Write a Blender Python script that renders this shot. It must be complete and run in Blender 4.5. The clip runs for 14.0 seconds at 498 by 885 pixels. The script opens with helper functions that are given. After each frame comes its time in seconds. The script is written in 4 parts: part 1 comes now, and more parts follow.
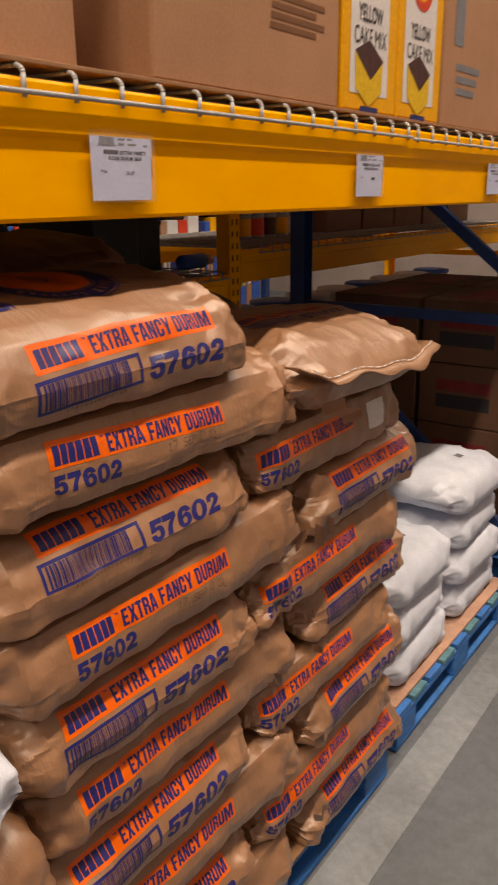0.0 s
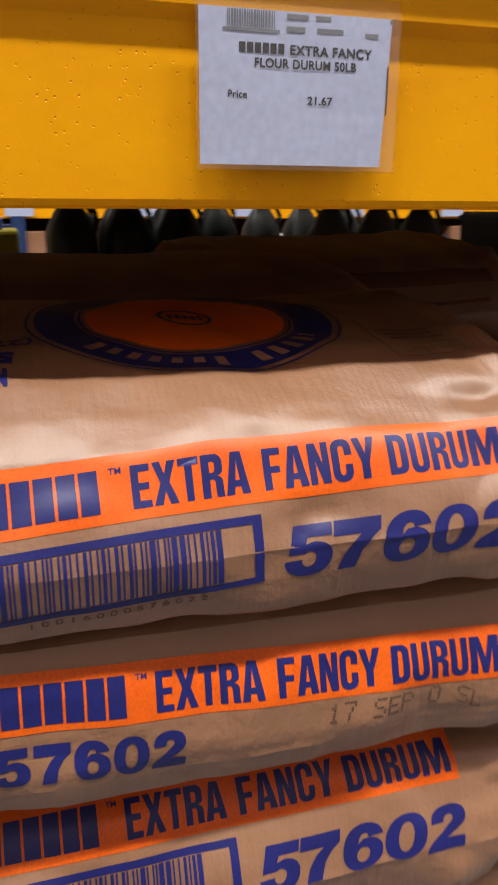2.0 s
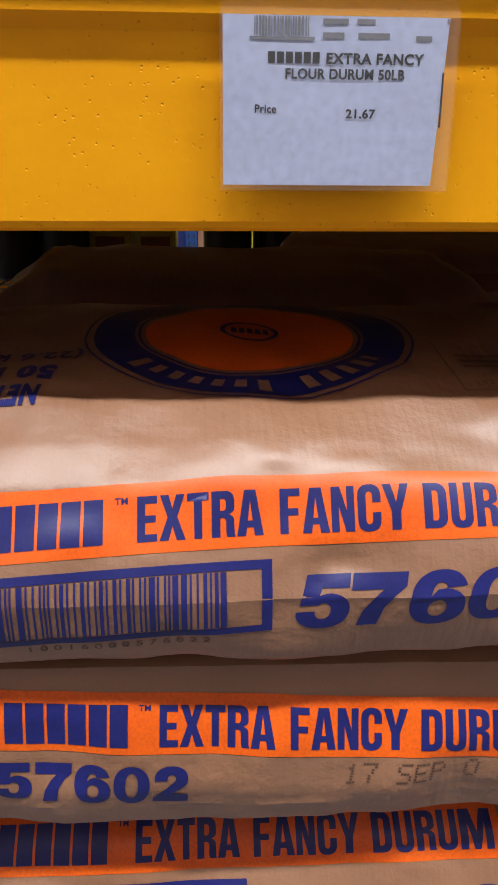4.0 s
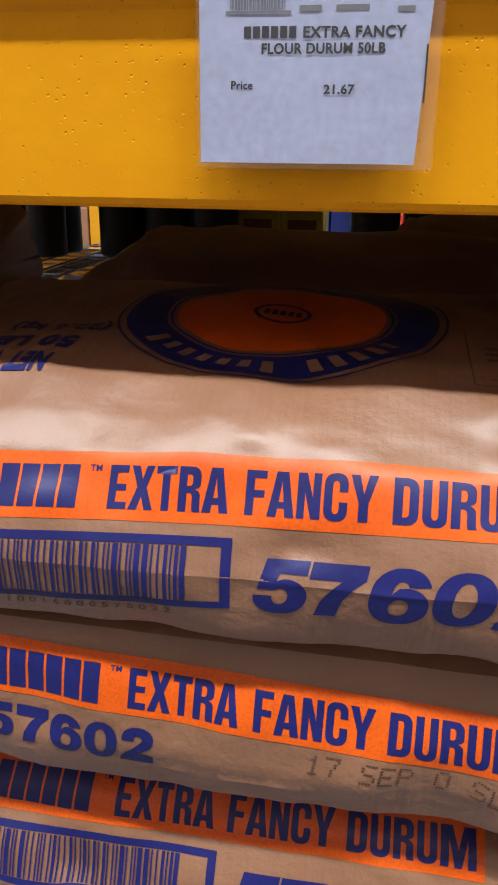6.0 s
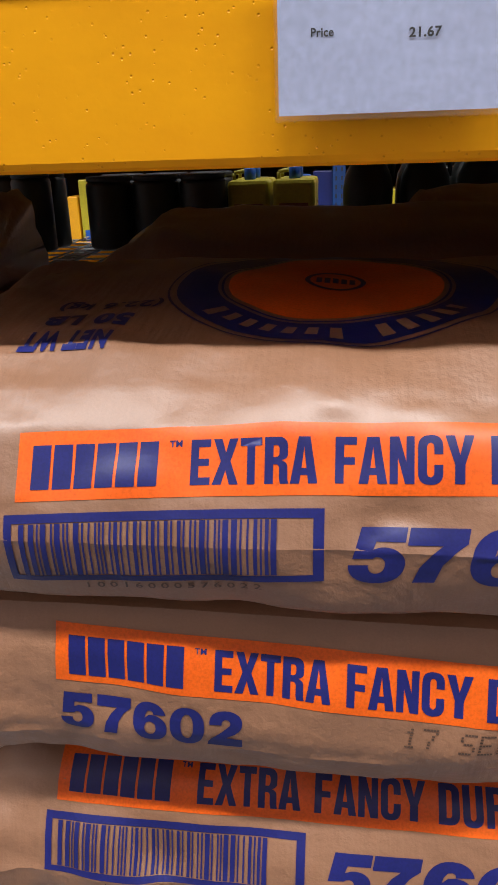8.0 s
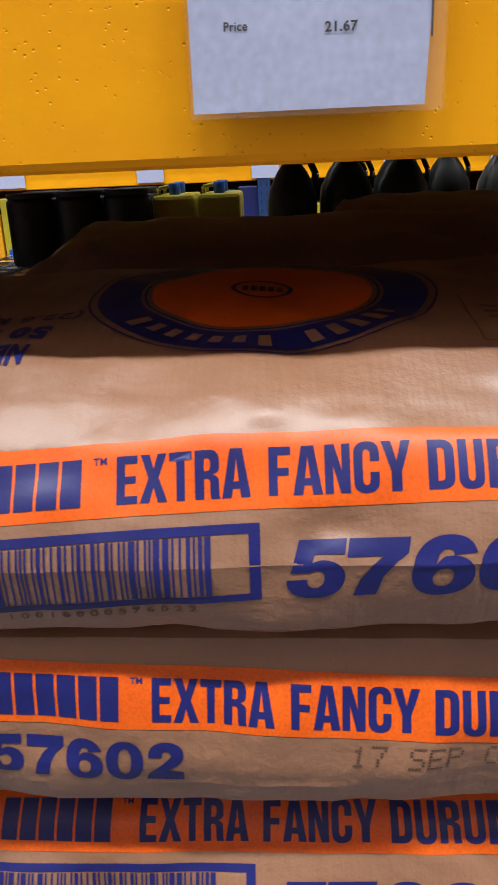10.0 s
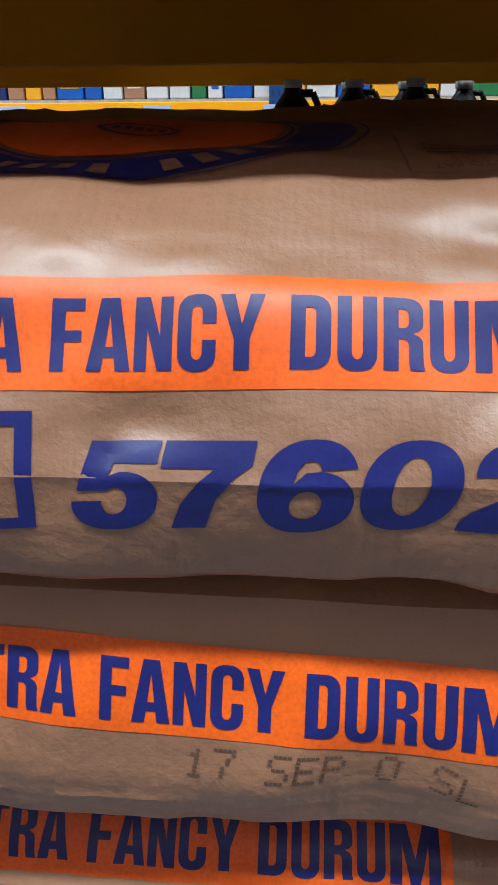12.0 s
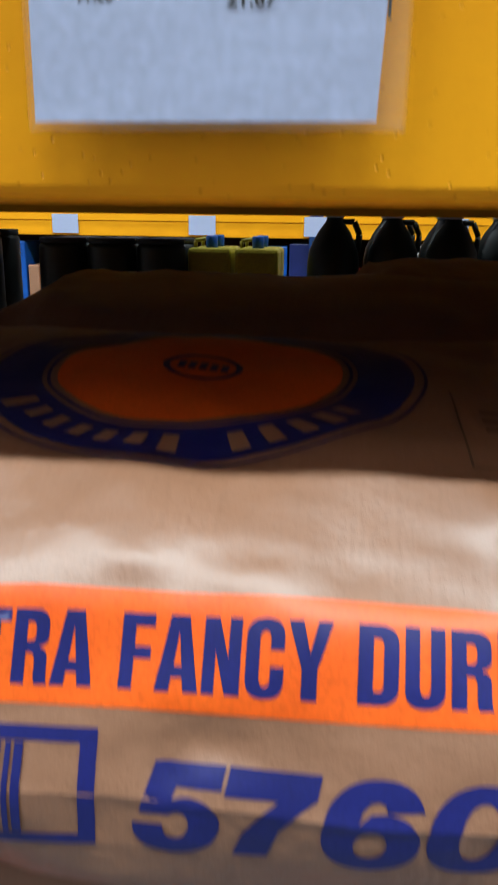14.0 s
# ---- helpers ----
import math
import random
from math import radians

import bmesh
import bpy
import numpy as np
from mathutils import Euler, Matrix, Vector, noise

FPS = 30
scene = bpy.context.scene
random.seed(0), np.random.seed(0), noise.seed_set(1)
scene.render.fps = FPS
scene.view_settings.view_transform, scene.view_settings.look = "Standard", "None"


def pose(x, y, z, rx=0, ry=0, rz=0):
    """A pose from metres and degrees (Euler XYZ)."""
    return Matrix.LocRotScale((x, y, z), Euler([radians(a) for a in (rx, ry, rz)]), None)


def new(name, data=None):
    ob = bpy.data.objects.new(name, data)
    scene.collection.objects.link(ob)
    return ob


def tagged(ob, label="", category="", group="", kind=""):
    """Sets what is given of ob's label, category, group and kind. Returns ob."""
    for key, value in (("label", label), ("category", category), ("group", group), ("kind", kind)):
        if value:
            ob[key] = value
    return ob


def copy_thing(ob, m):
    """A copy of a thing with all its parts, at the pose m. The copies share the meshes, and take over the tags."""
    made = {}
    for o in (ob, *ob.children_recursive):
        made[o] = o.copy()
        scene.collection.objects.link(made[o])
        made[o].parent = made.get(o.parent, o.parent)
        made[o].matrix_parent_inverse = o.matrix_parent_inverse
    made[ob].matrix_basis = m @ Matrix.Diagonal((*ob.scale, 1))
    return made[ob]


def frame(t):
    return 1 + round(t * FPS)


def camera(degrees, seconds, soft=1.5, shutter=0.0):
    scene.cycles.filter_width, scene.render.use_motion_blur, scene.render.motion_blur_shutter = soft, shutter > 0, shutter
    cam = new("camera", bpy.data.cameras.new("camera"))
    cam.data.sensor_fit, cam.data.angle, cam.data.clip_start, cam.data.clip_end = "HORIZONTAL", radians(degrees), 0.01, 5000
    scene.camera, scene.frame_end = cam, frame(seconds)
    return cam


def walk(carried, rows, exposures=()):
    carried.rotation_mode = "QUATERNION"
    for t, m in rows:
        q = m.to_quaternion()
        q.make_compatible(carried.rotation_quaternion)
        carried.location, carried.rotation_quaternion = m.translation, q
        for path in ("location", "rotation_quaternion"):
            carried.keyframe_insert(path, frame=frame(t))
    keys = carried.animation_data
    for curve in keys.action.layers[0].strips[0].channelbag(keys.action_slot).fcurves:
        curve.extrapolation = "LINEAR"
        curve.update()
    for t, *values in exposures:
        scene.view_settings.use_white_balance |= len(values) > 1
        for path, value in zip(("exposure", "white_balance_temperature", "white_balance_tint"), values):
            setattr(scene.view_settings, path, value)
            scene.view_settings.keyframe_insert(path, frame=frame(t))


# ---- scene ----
LAMP_AISLE, LAMP_FAR = 300.0, 200.0
cam = camera(35.8, 14.0, shutter=0.35)
METRES, EYE, TILT, LEAN, TURN = 1.5, 1.674, -17.81, 0.59, -54.0
ROWS = [
    (0.0, 0.0, 0.0, 0.0, 0.0, 0.0, 0.0),
    (0.5, -0.0114, 0.0889, 0.0179, 3.69, -1.13, -1.62),
    (1.0, -0.0097, 0.2275, 0.0653, 6.12, -0.89, -3.49),
    (1.5, 0.021, 0.3484, 0.0933, 19.12, -1.31, -6.2),
    (2.0, 0.0686, 0.4686, 0.1335, 35.68, -3.46, -11.47),
    (2.5, 0.0772, 0.5181, 0.1411, 45.86, -6.61, -13.11),
    (5.0, 0.1158, 0.5394, 0.1895, 51.7, -9.08, -15.54),
    (5.5, 0.1346, 0.5777, 0.1901, 58.53, -11.1, -16.94),
    (6.0, 0.1371, 0.5821, 0.1872, 62.25, -12.76, -16.78),
    (6.5, 0.1329, 0.5847, 0.182, 63.45, -13.7, -16.39),
    (7.0, 0.1276, 0.5727, 0.1777, 63.19, -13.79, -16.11),
    (9.5, 0.1015, 0.5509, 0.155, 55.74, -11.1, -12.12),
    (10.0, 0.1031, 0.5653, 0.1628, 55.14, -10.49, -12.7),
    (10.5, 0.1009, 0.586, 0.1626, 54.75, -10.83, -13.64),
    (11.0, 0.0849, 0.6279, 0.1515, 54.63, -11.99, -14.19),
    (11.5, 0.0721, 0.6566, 0.1413, 55.18, -13.0, -14.44),
    (12.0, 0.0675, 0.672, 0.1331, 56.73, -13.25, -14.98),
    (12.5, 0.0737, 0.6896, 0.1313, 59.19, -13.29, -15.53),
    (13.0, 0.0818, 0.7009, 0.1334, 60.94, -12.77, -15.85),
    (13.5, 0.0765, 0.6798, 0.1399, 61.09, -10.51, -16.13),
    (14.0, 0.0485, 0.6551, 0.1853, 59.38, -7.66, -16.49),
]
walk(cam, [(t, pose(-0.822, -0.818, EYE, TILT, LEAN, TURN) @ pose(METRES * x, METRES * y, METRES * z, 90 + pitch, roll, yaw)) for t, x, y, z, yaw, pitch, roll in ROWS], exposures=[
    (0.0, -0.18, 8700.0, 18.0), (1.2, -0.05, 7400.0, 13.0), (2.5, 0.05, 6200.0, 10.0), (6.0, 0.05, 6000.0, 10.0), (10.0, 0.05, 5950.0, 10.0),
    (11.0, 0.05, 5750.0, 9.0), (12.0, 0.05, 5350.0, 0.0), (13.5, 0.05, 5350.0, 0.0), (14.0, 0.05, 5400.0, -2.0)])

# ---------- world, lamps, exposure ----------
world = bpy.data.worlds.new("warehouse_air")
scene.world = world
world.use_nodes = True
world.node_tree.nodes["Background"].inputs[0].default_value = (0.75, 0.82, 1.0, 1)
world.node_tree.nodes["Background"].inputs[1].default_value = 0.004


def strip_lamp(x, y, power):
    data = bpy.data.lights.new("strip_lamp", "AREA")
    data.shape, data.size, data.size_y, data.energy = "RECTANGLE", 2.4, 0.25, power
    data.color = (1.0, 0.95, 0.88)
    ob = new("strip_lamp", data)
    ob.location = (x, y, 8.0)
    return ob


for lamp_x in (-7.1, -3.5, 0.1, 3.7, 7.3):
    strip_lamp(lamp_x, -1.8, LAMP_AISLE)
    strip_lamp(lamp_x, 3.3, LAMP_FAR)


# ---------- materials ----------
def shader(name, rough=0.6, metal=0.0):
    m = bpy.data.materials.new(name)
    m.use_nodes = True
    n, l = m.node_tree.nodes, m.node_tree.links
    p = n["Principled BSDF"]
    p.inputs["Roughness"].default_value = rough
    p.inputs["Metallic"].default_value = metal
    return m, n, l, p


def coords(n, l, scale=(1, 1, 1)):
    tc = n.new("ShaderNodeTexCoord")
    mp = n.new("ShaderNodeMapping")
    mp.inputs["Scale"].default_value = scale
    l.new(tc.outputs["Object"], mp.inputs["Vector"])
    return mp.outputs["Vector"]


def noise_at(n, l, vec, scale, detail=4.0, rough=0.6):
    t = n.new("ShaderNodeTexNoise")
    t.inputs["Scale"].default_value = scale
    t.inputs["Detail"].default_value = detail
    t.inputs["Roughness"].default_value = rough
    l.new(vec, t.inputs["Vector"])
    return t.outputs["Fac"]


def ramp(n, l, fac, stops):
    r = n.new("ShaderNodeValToRGB")
    e = r.color_ramp.elements
    e[0].position, e[0].color = stops[0][0], (*stops[0][1], 1)
    e[1].position, e[1].color = stops[-1][0], (*stops[-1][1], 1)
    for pos, col in stops[1:-1]:
        k = e.new(pos)
        k.color = (*col, 1)
    l.new(fac, r.inputs["Fac"])
    return r.outputs["Color"]


def mixed(n, l, a, b, fac, mode="MIX"):
    m = n.new("ShaderNodeMix")
    m.data_type, m.blend_type = "RGBA", mode
    for sock, v in ((m.inputs[6], a), (m.inputs[7], b), (m.inputs[0], fac)):
        if isinstance(v, (int, float)):
            sock.default_value = v
        elif isinstance(v, tuple):
            sock.default_value = (*v, 1)
        else:
            l.new(v, sock)
    return m.outputs[2]


def bumped(n, l, p, height, strength, distance=0.002):
    b = n.new("ShaderNodeBump")
    b.inputs["Strength"].default_value = strength
    b.inputs["Distance"].default_value = distance
    l.new(height, b.inputs["Height"])
    l.new(b.outputs["Normal"], p.inputs["Normal"])


def worn(name, base, dark, rough=0.6, big=6.0, fine=120.0, bump=0.15, metal=0.0, tilt=0.0, coat=0.0, stretch=(1, 1, 1)):
    """A surface with stains at one scale, grain at another and a little relief."""
    m, n, l, p = shader(name, rough, metal)
    v = coords(n, l, stretch)
    stain = noise_at(n, l, v, big, 6, 0.65)
    grain = noise_at(n, l, v, fine, 3, 0.6)
    c = ramp(n, l, stain, [(0.3, dark), (0.62, base)])
    g = ramp(n, l, grain, [(0.25, (0.78, 0.78, 0.78)), (0.75, (1.0, 1.0, 1.0))])
    c = mixed(n, l, c, g, 1.0, "MULTIPLY")
    if tilt:
        info = n.new("ShaderNodeObjectInfo")
        o = ramp(n, l, info.outputs["Random"], [(0.0, (1 - tilt, 1 - tilt, 1 - tilt)), (1.0, (1, 1, 1))])
        c = mixed(n, l, c, o, 1.0, "MULTIPLY")
    l.new(c, p.inputs["Base Color"])
    r = ramp(n, l, stain, [(0.3, (min(1, rough + 0.15),) * 3), (0.7, (rough,) * 3)])
    l.new(r, p.inputs["Roughness"])
    p.inputs["Coat Weight"].default_value = coat
    bumped(n, l, p, grain, bump)
    return m


def kraft_paper(name, base, dark):
    m, n, l, p = shader(name, 0.5)
    v = coords(n, l)
    blot = noise_at(n, l, v, 7, 5, 0.6)
    fibre = noise_at(n, l, v, 650, 3, 0.7)
    rib = noise_at(n, l, coords(n, l, (150, 14, 14)), 1.0, 1.5, 0.5)
    c = ramp(n, l, blot, [(0.28, dark), (0.6, base)])
    c = mixed(n, l, c, ramp(n, l, fibre, [(0.3, (0.91, 0.9, 0.89)), (0.7, (1, 1, 1))]), 1.0, "MULTIPLY")
    info = n.new("ShaderNodeObjectInfo")
    c = mixed(n, l, c, ramp(n, l, info.outputs["Random"], [(0, (0.9, 0.9, 0.9)), (1, (1, 1, 1))]), 1.0, "MULTIPLY")
    l.new(c, p.inputs["Base Color"])
    l.new(ramp(n, l, blot, [(0.3, (0.54,) * 3), (0.7, (0.40,) * 3)]), p.inputs["Roughness"])
    p.inputs["Specular IOR Level"].default_value = 0.5
    p.inputs["Coat Weight"].default_value = 0.85
    p.inputs["Coat IOR"].default_value = 1.62
    p.inputs["Coat Roughness"].default_value = 0.42
    h = n.new("ShaderNodeMath")
    h.operation = "MULTIPLY_ADD"
    l.new(fibre, h.inputs[0])
    h.inputs[1].default_value = 0.10
    wide_rib = n.new("ShaderNodeMath")
    wide_rib.operation = "MULTIPLY"
    l.new(rib, wide_rib.inputs[0])
    wide_rib.inputs[1].default_value = 1.6
    l.new(wide_rib.outputs[0], h.inputs[2])
    crumple = noise_at(n, l, v, 55, 5, 0.62)
    h2 = n.new("ShaderNodeMath")
    h2.operation = "MULTIPLY_ADD"
    l.new(crumple, h2.inputs[0])
    h2.inputs[1].default_value = 3.0
    l.new(h.outputs[0], h2.inputs[2])
    bumped(n, l, p, h2.outputs[0], 0.55, 0.0014)
    return m


def ink(name, base, dark, rough=0.42):
    """Printed ink with small voids of thin print."""
    m, n, l, p = shader(name, rough)
    v = coords(n, l)
    c = ramp(n, l, noise_at(n, l, v, 14, 5, 0.6), [(0.3, dark), (0.62, base)])
    g = ramp(n, l, noise_at(n, l, v, 500, 2, 0.6), [(0.3, (0.82, 0.82, 0.82)), (0.6, (1, 1, 1))])
    l.new(mixed(n, l, c, g, 1.0, "MULTIPLY"), p.inputs["Base Color"])
    p.inputs["Coat Weight"].default_value = 0.32
    p.inputs["Specular IOR Level"].default_value = 0.3
    p.inputs["Coat Roughness"].default_value = 0.40
    rib = noise_at(n, l, coords(n, l, (160, 6, 6)), 1.0, 2, 0.5)
    crumple = noise_at(n, l, v, 38, 4, 0.65)
    h2 = n.new("ShaderNodeMath")
    h2.operation = "MULTIPLY_ADD"
    l.new(crumple, h2.inputs[0])
    h2.inputs[1].default_value = 2.2
    l.new(rib, h2.inputs[2])
    bumped(n, l, p, h2.outputs[0], 0.28, 0.0011)
    return m


def beam_paint():
    """Orange-yellow rack enamel with runs, pock marks and rubbed dirt."""
    m, n, l, p = shader("rack_yellow", 0.42)
    p.inputs["Specular IOR Level"].default_value = 0.14
    v = coords(n, l)
    big = noise_at(n, l, coords(n, l, (1, 1, 3)), 5, 6, 0.6)
    c = ramp(n, l, big, [(0.25, (0.87, 0.36, 0.002)), (0.6, (0.96, 0.425, 0.002))])
    speck = n.new("ShaderNodeTexVoronoi")
    speck.inputs["Scale"].default_value = 190
    l.new(v, speck.inputs["Vector"])
    patch = noise_at(n, l, v, 14, 3, 0.6)
    pits = ramp(n, l, speck.outputs["Distance"], [(0.06, (0, 0, 0)), (0.16, (1, 1, 1))])
    gate = ramp(n, l, patch, [(0.38, (1, 1, 1)), (0.52, (0, 0, 0))])
    pits = mixed(n, l, pits, gate, 1.0, "LIGHTEN")
    c = mixed(n, l, c, mixed(n, l, (0.62, 0.5, 0.4), (1.0, 1.0, 1.0), pits), 0.5, "MULTIPLY")
    l.new(c, p.inputs["Base Color"])
    peel = noise_at(n, l, v, 130, 3, 0.6)
    h = n.new("ShaderNodeMath")
    h.operation = "MULTIPLY_ADD"
    l.new(peel, h.inputs[0])
    h.inputs[1].default_value = 0.25
    l.new(pits, h.inputs[2])
    bumped(n, l, p, h.outputs[0], 0.5, 0.0012)
    return m


def concrete(name, base, dark):
    m, n, l, p = shader(name, 0.55)
    v = coords(n, l)
    a = noise_at(n, l, v, 1.3, 8, 0.7)
    b = noise_at(n, l, v, 22, 6, 0.75)
    c = ramp(n, l, a, [(0.3, dark), (0.65, base)])
    c = mixed(n, l, c, ramp(n, l, b, [(0.3, (0.7, 0.7, 0.7)), (0.65, (1, 1, 1))]), 1.0, "MULTIPLY")
    l.new(c, p.inputs["Base Color"])
    l.new(ramp(n, l, a, [(0.3, (0.65,) * 3), (0.7, (0.35,) * 3)]), p.inputs["Roughness"])
    bumped(n, l, p, b, 0.25, 0.003)
    return m


def clear_plastic():
    m, n, l, p = shader("clear_sleeve", 0.12)
    p.inputs["Base Color"].default_value = (0.95, 0.95, 0.95, 1)
    p.inputs["Alpha"].default_value = 0.025
    bumped(n, l, p, noise_at(n, l, coords(n, l), 25, 3, 0.5), 0.25, 0.003)
    return m


KRAFT = kraft_paper("kraft_paper", (0.312, 0.154, 0.080), (0.254, 0.121, 0.059))
ORANGE = ink("orange_ink", (0.84, 0.130, 0.003), (0.70, 0.095, 0.002))
BLUE = ink("blue_ink", (0.013, 0.017, 0.155), (0.009, 0.012, 0.105))
STAMP = ink("stamp_ink", (0.075, 0.045, 0.035), (0.15, 0.09, 0.06))
YELLOW = beam_paint()
STEEL_BLUE = worn("rack_blue", (0.012, 0.06, 0.24), (0.01, 0.04, 0.15), 0.4, 5, 90, 0.1)
ZINC = worn("zinc_wire", (0.42, 0.44, 0.47), (0.28, 0.29, 0.31), 0.55, 20, 300, 0.1, 0.35)
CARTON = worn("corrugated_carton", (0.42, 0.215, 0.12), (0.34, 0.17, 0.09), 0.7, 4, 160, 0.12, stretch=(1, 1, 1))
SHADED_BROWN = worn("shaded_brown", (0.15, 0.072, 0.04), (0.115, 0.053, 0.03), 0.7, 4, 160, 0.12)
SLIP = worn("slip_sheet", (0.33, 0.17, 0.085), (0.24, 0.12, 0.06), 0.75, 6, 90, 0.2)
PINK_SLIP = worn("pale_slip_sheet", (0.5, 0.3, 0.22), (0.36, 0.2, 0.15), 0.75, 6, 90, 0.2)
PALLET_BLUE = worn("pallet_blue", (0.010, 0.19, 0.62), (0.015, 0.12, 0.36), 0.55, 9, 60, 0.4, tilt=0.2, stretch=(1, 4, 4))
PALLET_WORN = worn("pallet_worn", (0.09, 0.27, 0.33), (0.05, 0.15, 0.22), 0.7, 12, 60, 0.5, tilt=0.3, stretch=(4, 1, 4))
WHITE_SACK = worn("white_woven_sack", (0.64, 0.70, 0.84), (0.52, 0.58, 0.70), 0.45, 9, 260, 0.2)
GREY_SACK = worn("grey_sack", (0.32, 0.31, 0.30), (0.25, 0.24, 0.23), 0.6, 9, 200, 0.2)
CONCRETE = concrete("worn_concrete", (0.13, 0.15, 0.175), (0.085, 0.098, 0.115))
PALE_CONCRETE = concrete("worn_edge_concrete", (0.27, 0.30, 0.33), (0.10, 0.11, 0.125))
WALL = worn("bounce_wall", (0.30, 0.25, 0.24), (0.25, 0.21, 0.20), 0.8, 2, 60, 0.1)
CEIL = worn("dark_ceiling", (0.12, 0.12, 0.13), (0.09, 0.09, 0.1), 0.8, 2, 60, 0.1)
PAPER = worn("white_card", (0.50, 0.56, 0.79), (0.48, 0.54, 0.765), 0.5, 9, 200, 0.02)
BLACK = worn("black_print", (0.02, 0.02, 0.025), (0.03, 0.03, 0.035), 0.5, 20, 200, 0.02)
GREY_PRINT = worn("faded_print", (0.16, 0.17, 0.2), (0.22, 0.23, 0.26), 0.5, 20, 200, 0.02)
SLEEVE = clear_plastic()
PACK_YELLOW = worn("pack_yellow", (0.88, 0.42, 0.004), (0.82, 0.37, 0.004), 0.4, 5, 120, 0.03)
PACK_WHITE = worn("pack_white", (0.74, 0.73, 0.76), (0.68, 0.67, 0.7), 0.4, 5, 120, 0.03)
PACK_RED = worn("pack_red", (0.72, 0.06, 0.02), (0.6, 0.04, 0.02), 0.4, 5, 120, 0.03)
PACK_NAVY = worn("pack_navy", (0.015, 0.025, 0.16), (0.01, 0.02, 0.12), 0.4, 5, 120, 0.03)
CHOC = worn("chocolate_print", (0.065, 0.02, 0.02), (0.045, 0.015, 0.012), 0.45, 30, 120, 0.03)
CAKE = worn("cake_print", (0.78, 0.5, 0.02), (0.66, 0.4, 0.015), 0.5, 60, 160, 0.03)
DARK_JUG = worn("dark_bottle", (0.008, 0.011, 0.010), (0.005, 0.007, 0.006), 0.42, 12, 120, 0.03)
GREY_JUG = worn("grey_bottle", (0.10, 0.105, 0.10), (0.07, 0.075, 0.07), 0.3, 12, 120, 0.03)
OIL_YELLOW = worn("oil_can_yellow", (0.5, 0.42, 0.02), (0.4, 0.33, 0.015), 0.35, 12, 120, 0.03)
PLASTIC_BLUE = worn("plastic_blue", (0.02, 0.12, 0.55), (0.015, 0.08, 0.4), 0.35, 12, 120, 0.03)
PLASTIC_WHITE = worn("plastic_white", (0.7, 0.72, 0.74), (0.6, 0.62, 0.65), 0.35, 12, 120, 0.03)
GREEN_INK = worn("green_ink", (0.03, 0.2, 0.06), (0.02, 0.14, 0.04), 0.5, 12, 120, 0.03)
RED_INK = worn("red_ink", (0.24, 0.022, 0.025), (0.19, 0.016, 0.02), 0.6, 12, 120, 0.03)
BROWN_INK = worn("brown_ink", (0.2, 0.075, 0.03), (0.15, 0.055, 0.02), 0.6, 12, 120, 0.03)


# ---------- helpers for building ----------
def part(name, bm, mat, parent=None, label="", smooth=False):
    me = bpy.data.meshes.new(name)
    bm.to_mesh(me)
    bm.free()
    me.materials.append(mat)
    if smooth:
        for f in me.polygons:
            f.use_smooth = True
    ob = new(name, me)
    if parent is not None:
        ob.parent = parent
    if label:
        tagged(ob, label)
    return ob


def raw(name, verts, faces, mat, parent=None, label="", smooth=True, crisp=0):
    me = bpy.data.meshes.new(name)
    me.from_pydata([tuple(map(float, v)) for v in verts], [], [tuple(map(int, f)) for f in faces])
    me.materials.append(mat)
    if smooth:
        for f in me.polygons:
            f.use_smooth = True
    me.update()
    if crisp:
        me.set_sharp_from_angle(angle=radians(crisp))
    ob = new(name, me)
    if parent is not None:
        ob.parent = parent
    if label:
        tagged(ob, label)
    return ob


def thing(name, at, label, category, group="", kind=""):
    ob = new(name)
    ob.empty_display_size = 0.05
    ob.matrix_basis = at
    return tagged(ob, label, category, group, kind)


def block(bm, x0, x1, y0, y1, z0, z1, bevel=0.0, seg=2):
    r = bmesh.ops.create_cube(bm, size=1.0)
    vs = r["verts"]
    for v in vs:
        v.co = Vector(((x0 + x1) / 2 + v.co.x * (x1 - x0), (y0 + y1) / 2 + v.co.y * (y1 - y0), (z0 + z1) / 2 + v.co.z * (z1 - z0)))
    if bevel:
        es = list({e for v in vs for e in v.link_edges})
        bmesh.ops.bevel(bm, geom=es, offset=bevel, segments=seg, affect="EDGES", profile=0.5)
    return vs


def blocks(*dims, bevel=0.0):
    bm = bmesh.new()
    for d in dims:
        block(bm, *d, bevel=bevel)
    return bm


def bar(bm, a, b, r=0.003, seg=8):
    """A round rod from a to b."""
    a, b = Vector(a), Vector(b)
    d = b - a
    g = bmesh.ops.create_cone(bm, cap_ends=True, segments=seg, radius1=r, radius2=r, depth=d.length)
    q = Vector((0, 0, 1)).rotation_difference(d.normalized()).to_matrix().to_4x4()
    bmesh.ops.transform(bm, matrix=Matrix.Translation((a + b) / 2) @ q, verts=g["verts"])


def lathe(profile, seg=24):
    """A turned body from (radius, height) pairs."""
    bm = bmesh.new()
    rings = []
    for r, z in profile:
        rings.append([bm.verts.new((r * math.cos(2 * math.pi * k / seg), r * math.sin(2 * math.pi * k / seg), z)) for k in range(seg)])
    for a, b in zip(rings, rings[1:]):
        for k in range(seg):
            bm.faces.new((a[k], a[(k + 1) % seg], b[(k + 1) % seg], b[k]))
    bm.faces.new(rings[0][::-1])
    bm.faces.new(rings[-1])
    return bm


def swept(profile, x0, x1):
    """A closed (y, z) profile drawn out along x, with end faces."""
    bm = bmesh.new()
    a = [bm.verts.new((x0, y, z)) for y, z in profile]
    b = [bm.verts.new((x1, y, z)) for y, z in profile]
    k = len(profile)
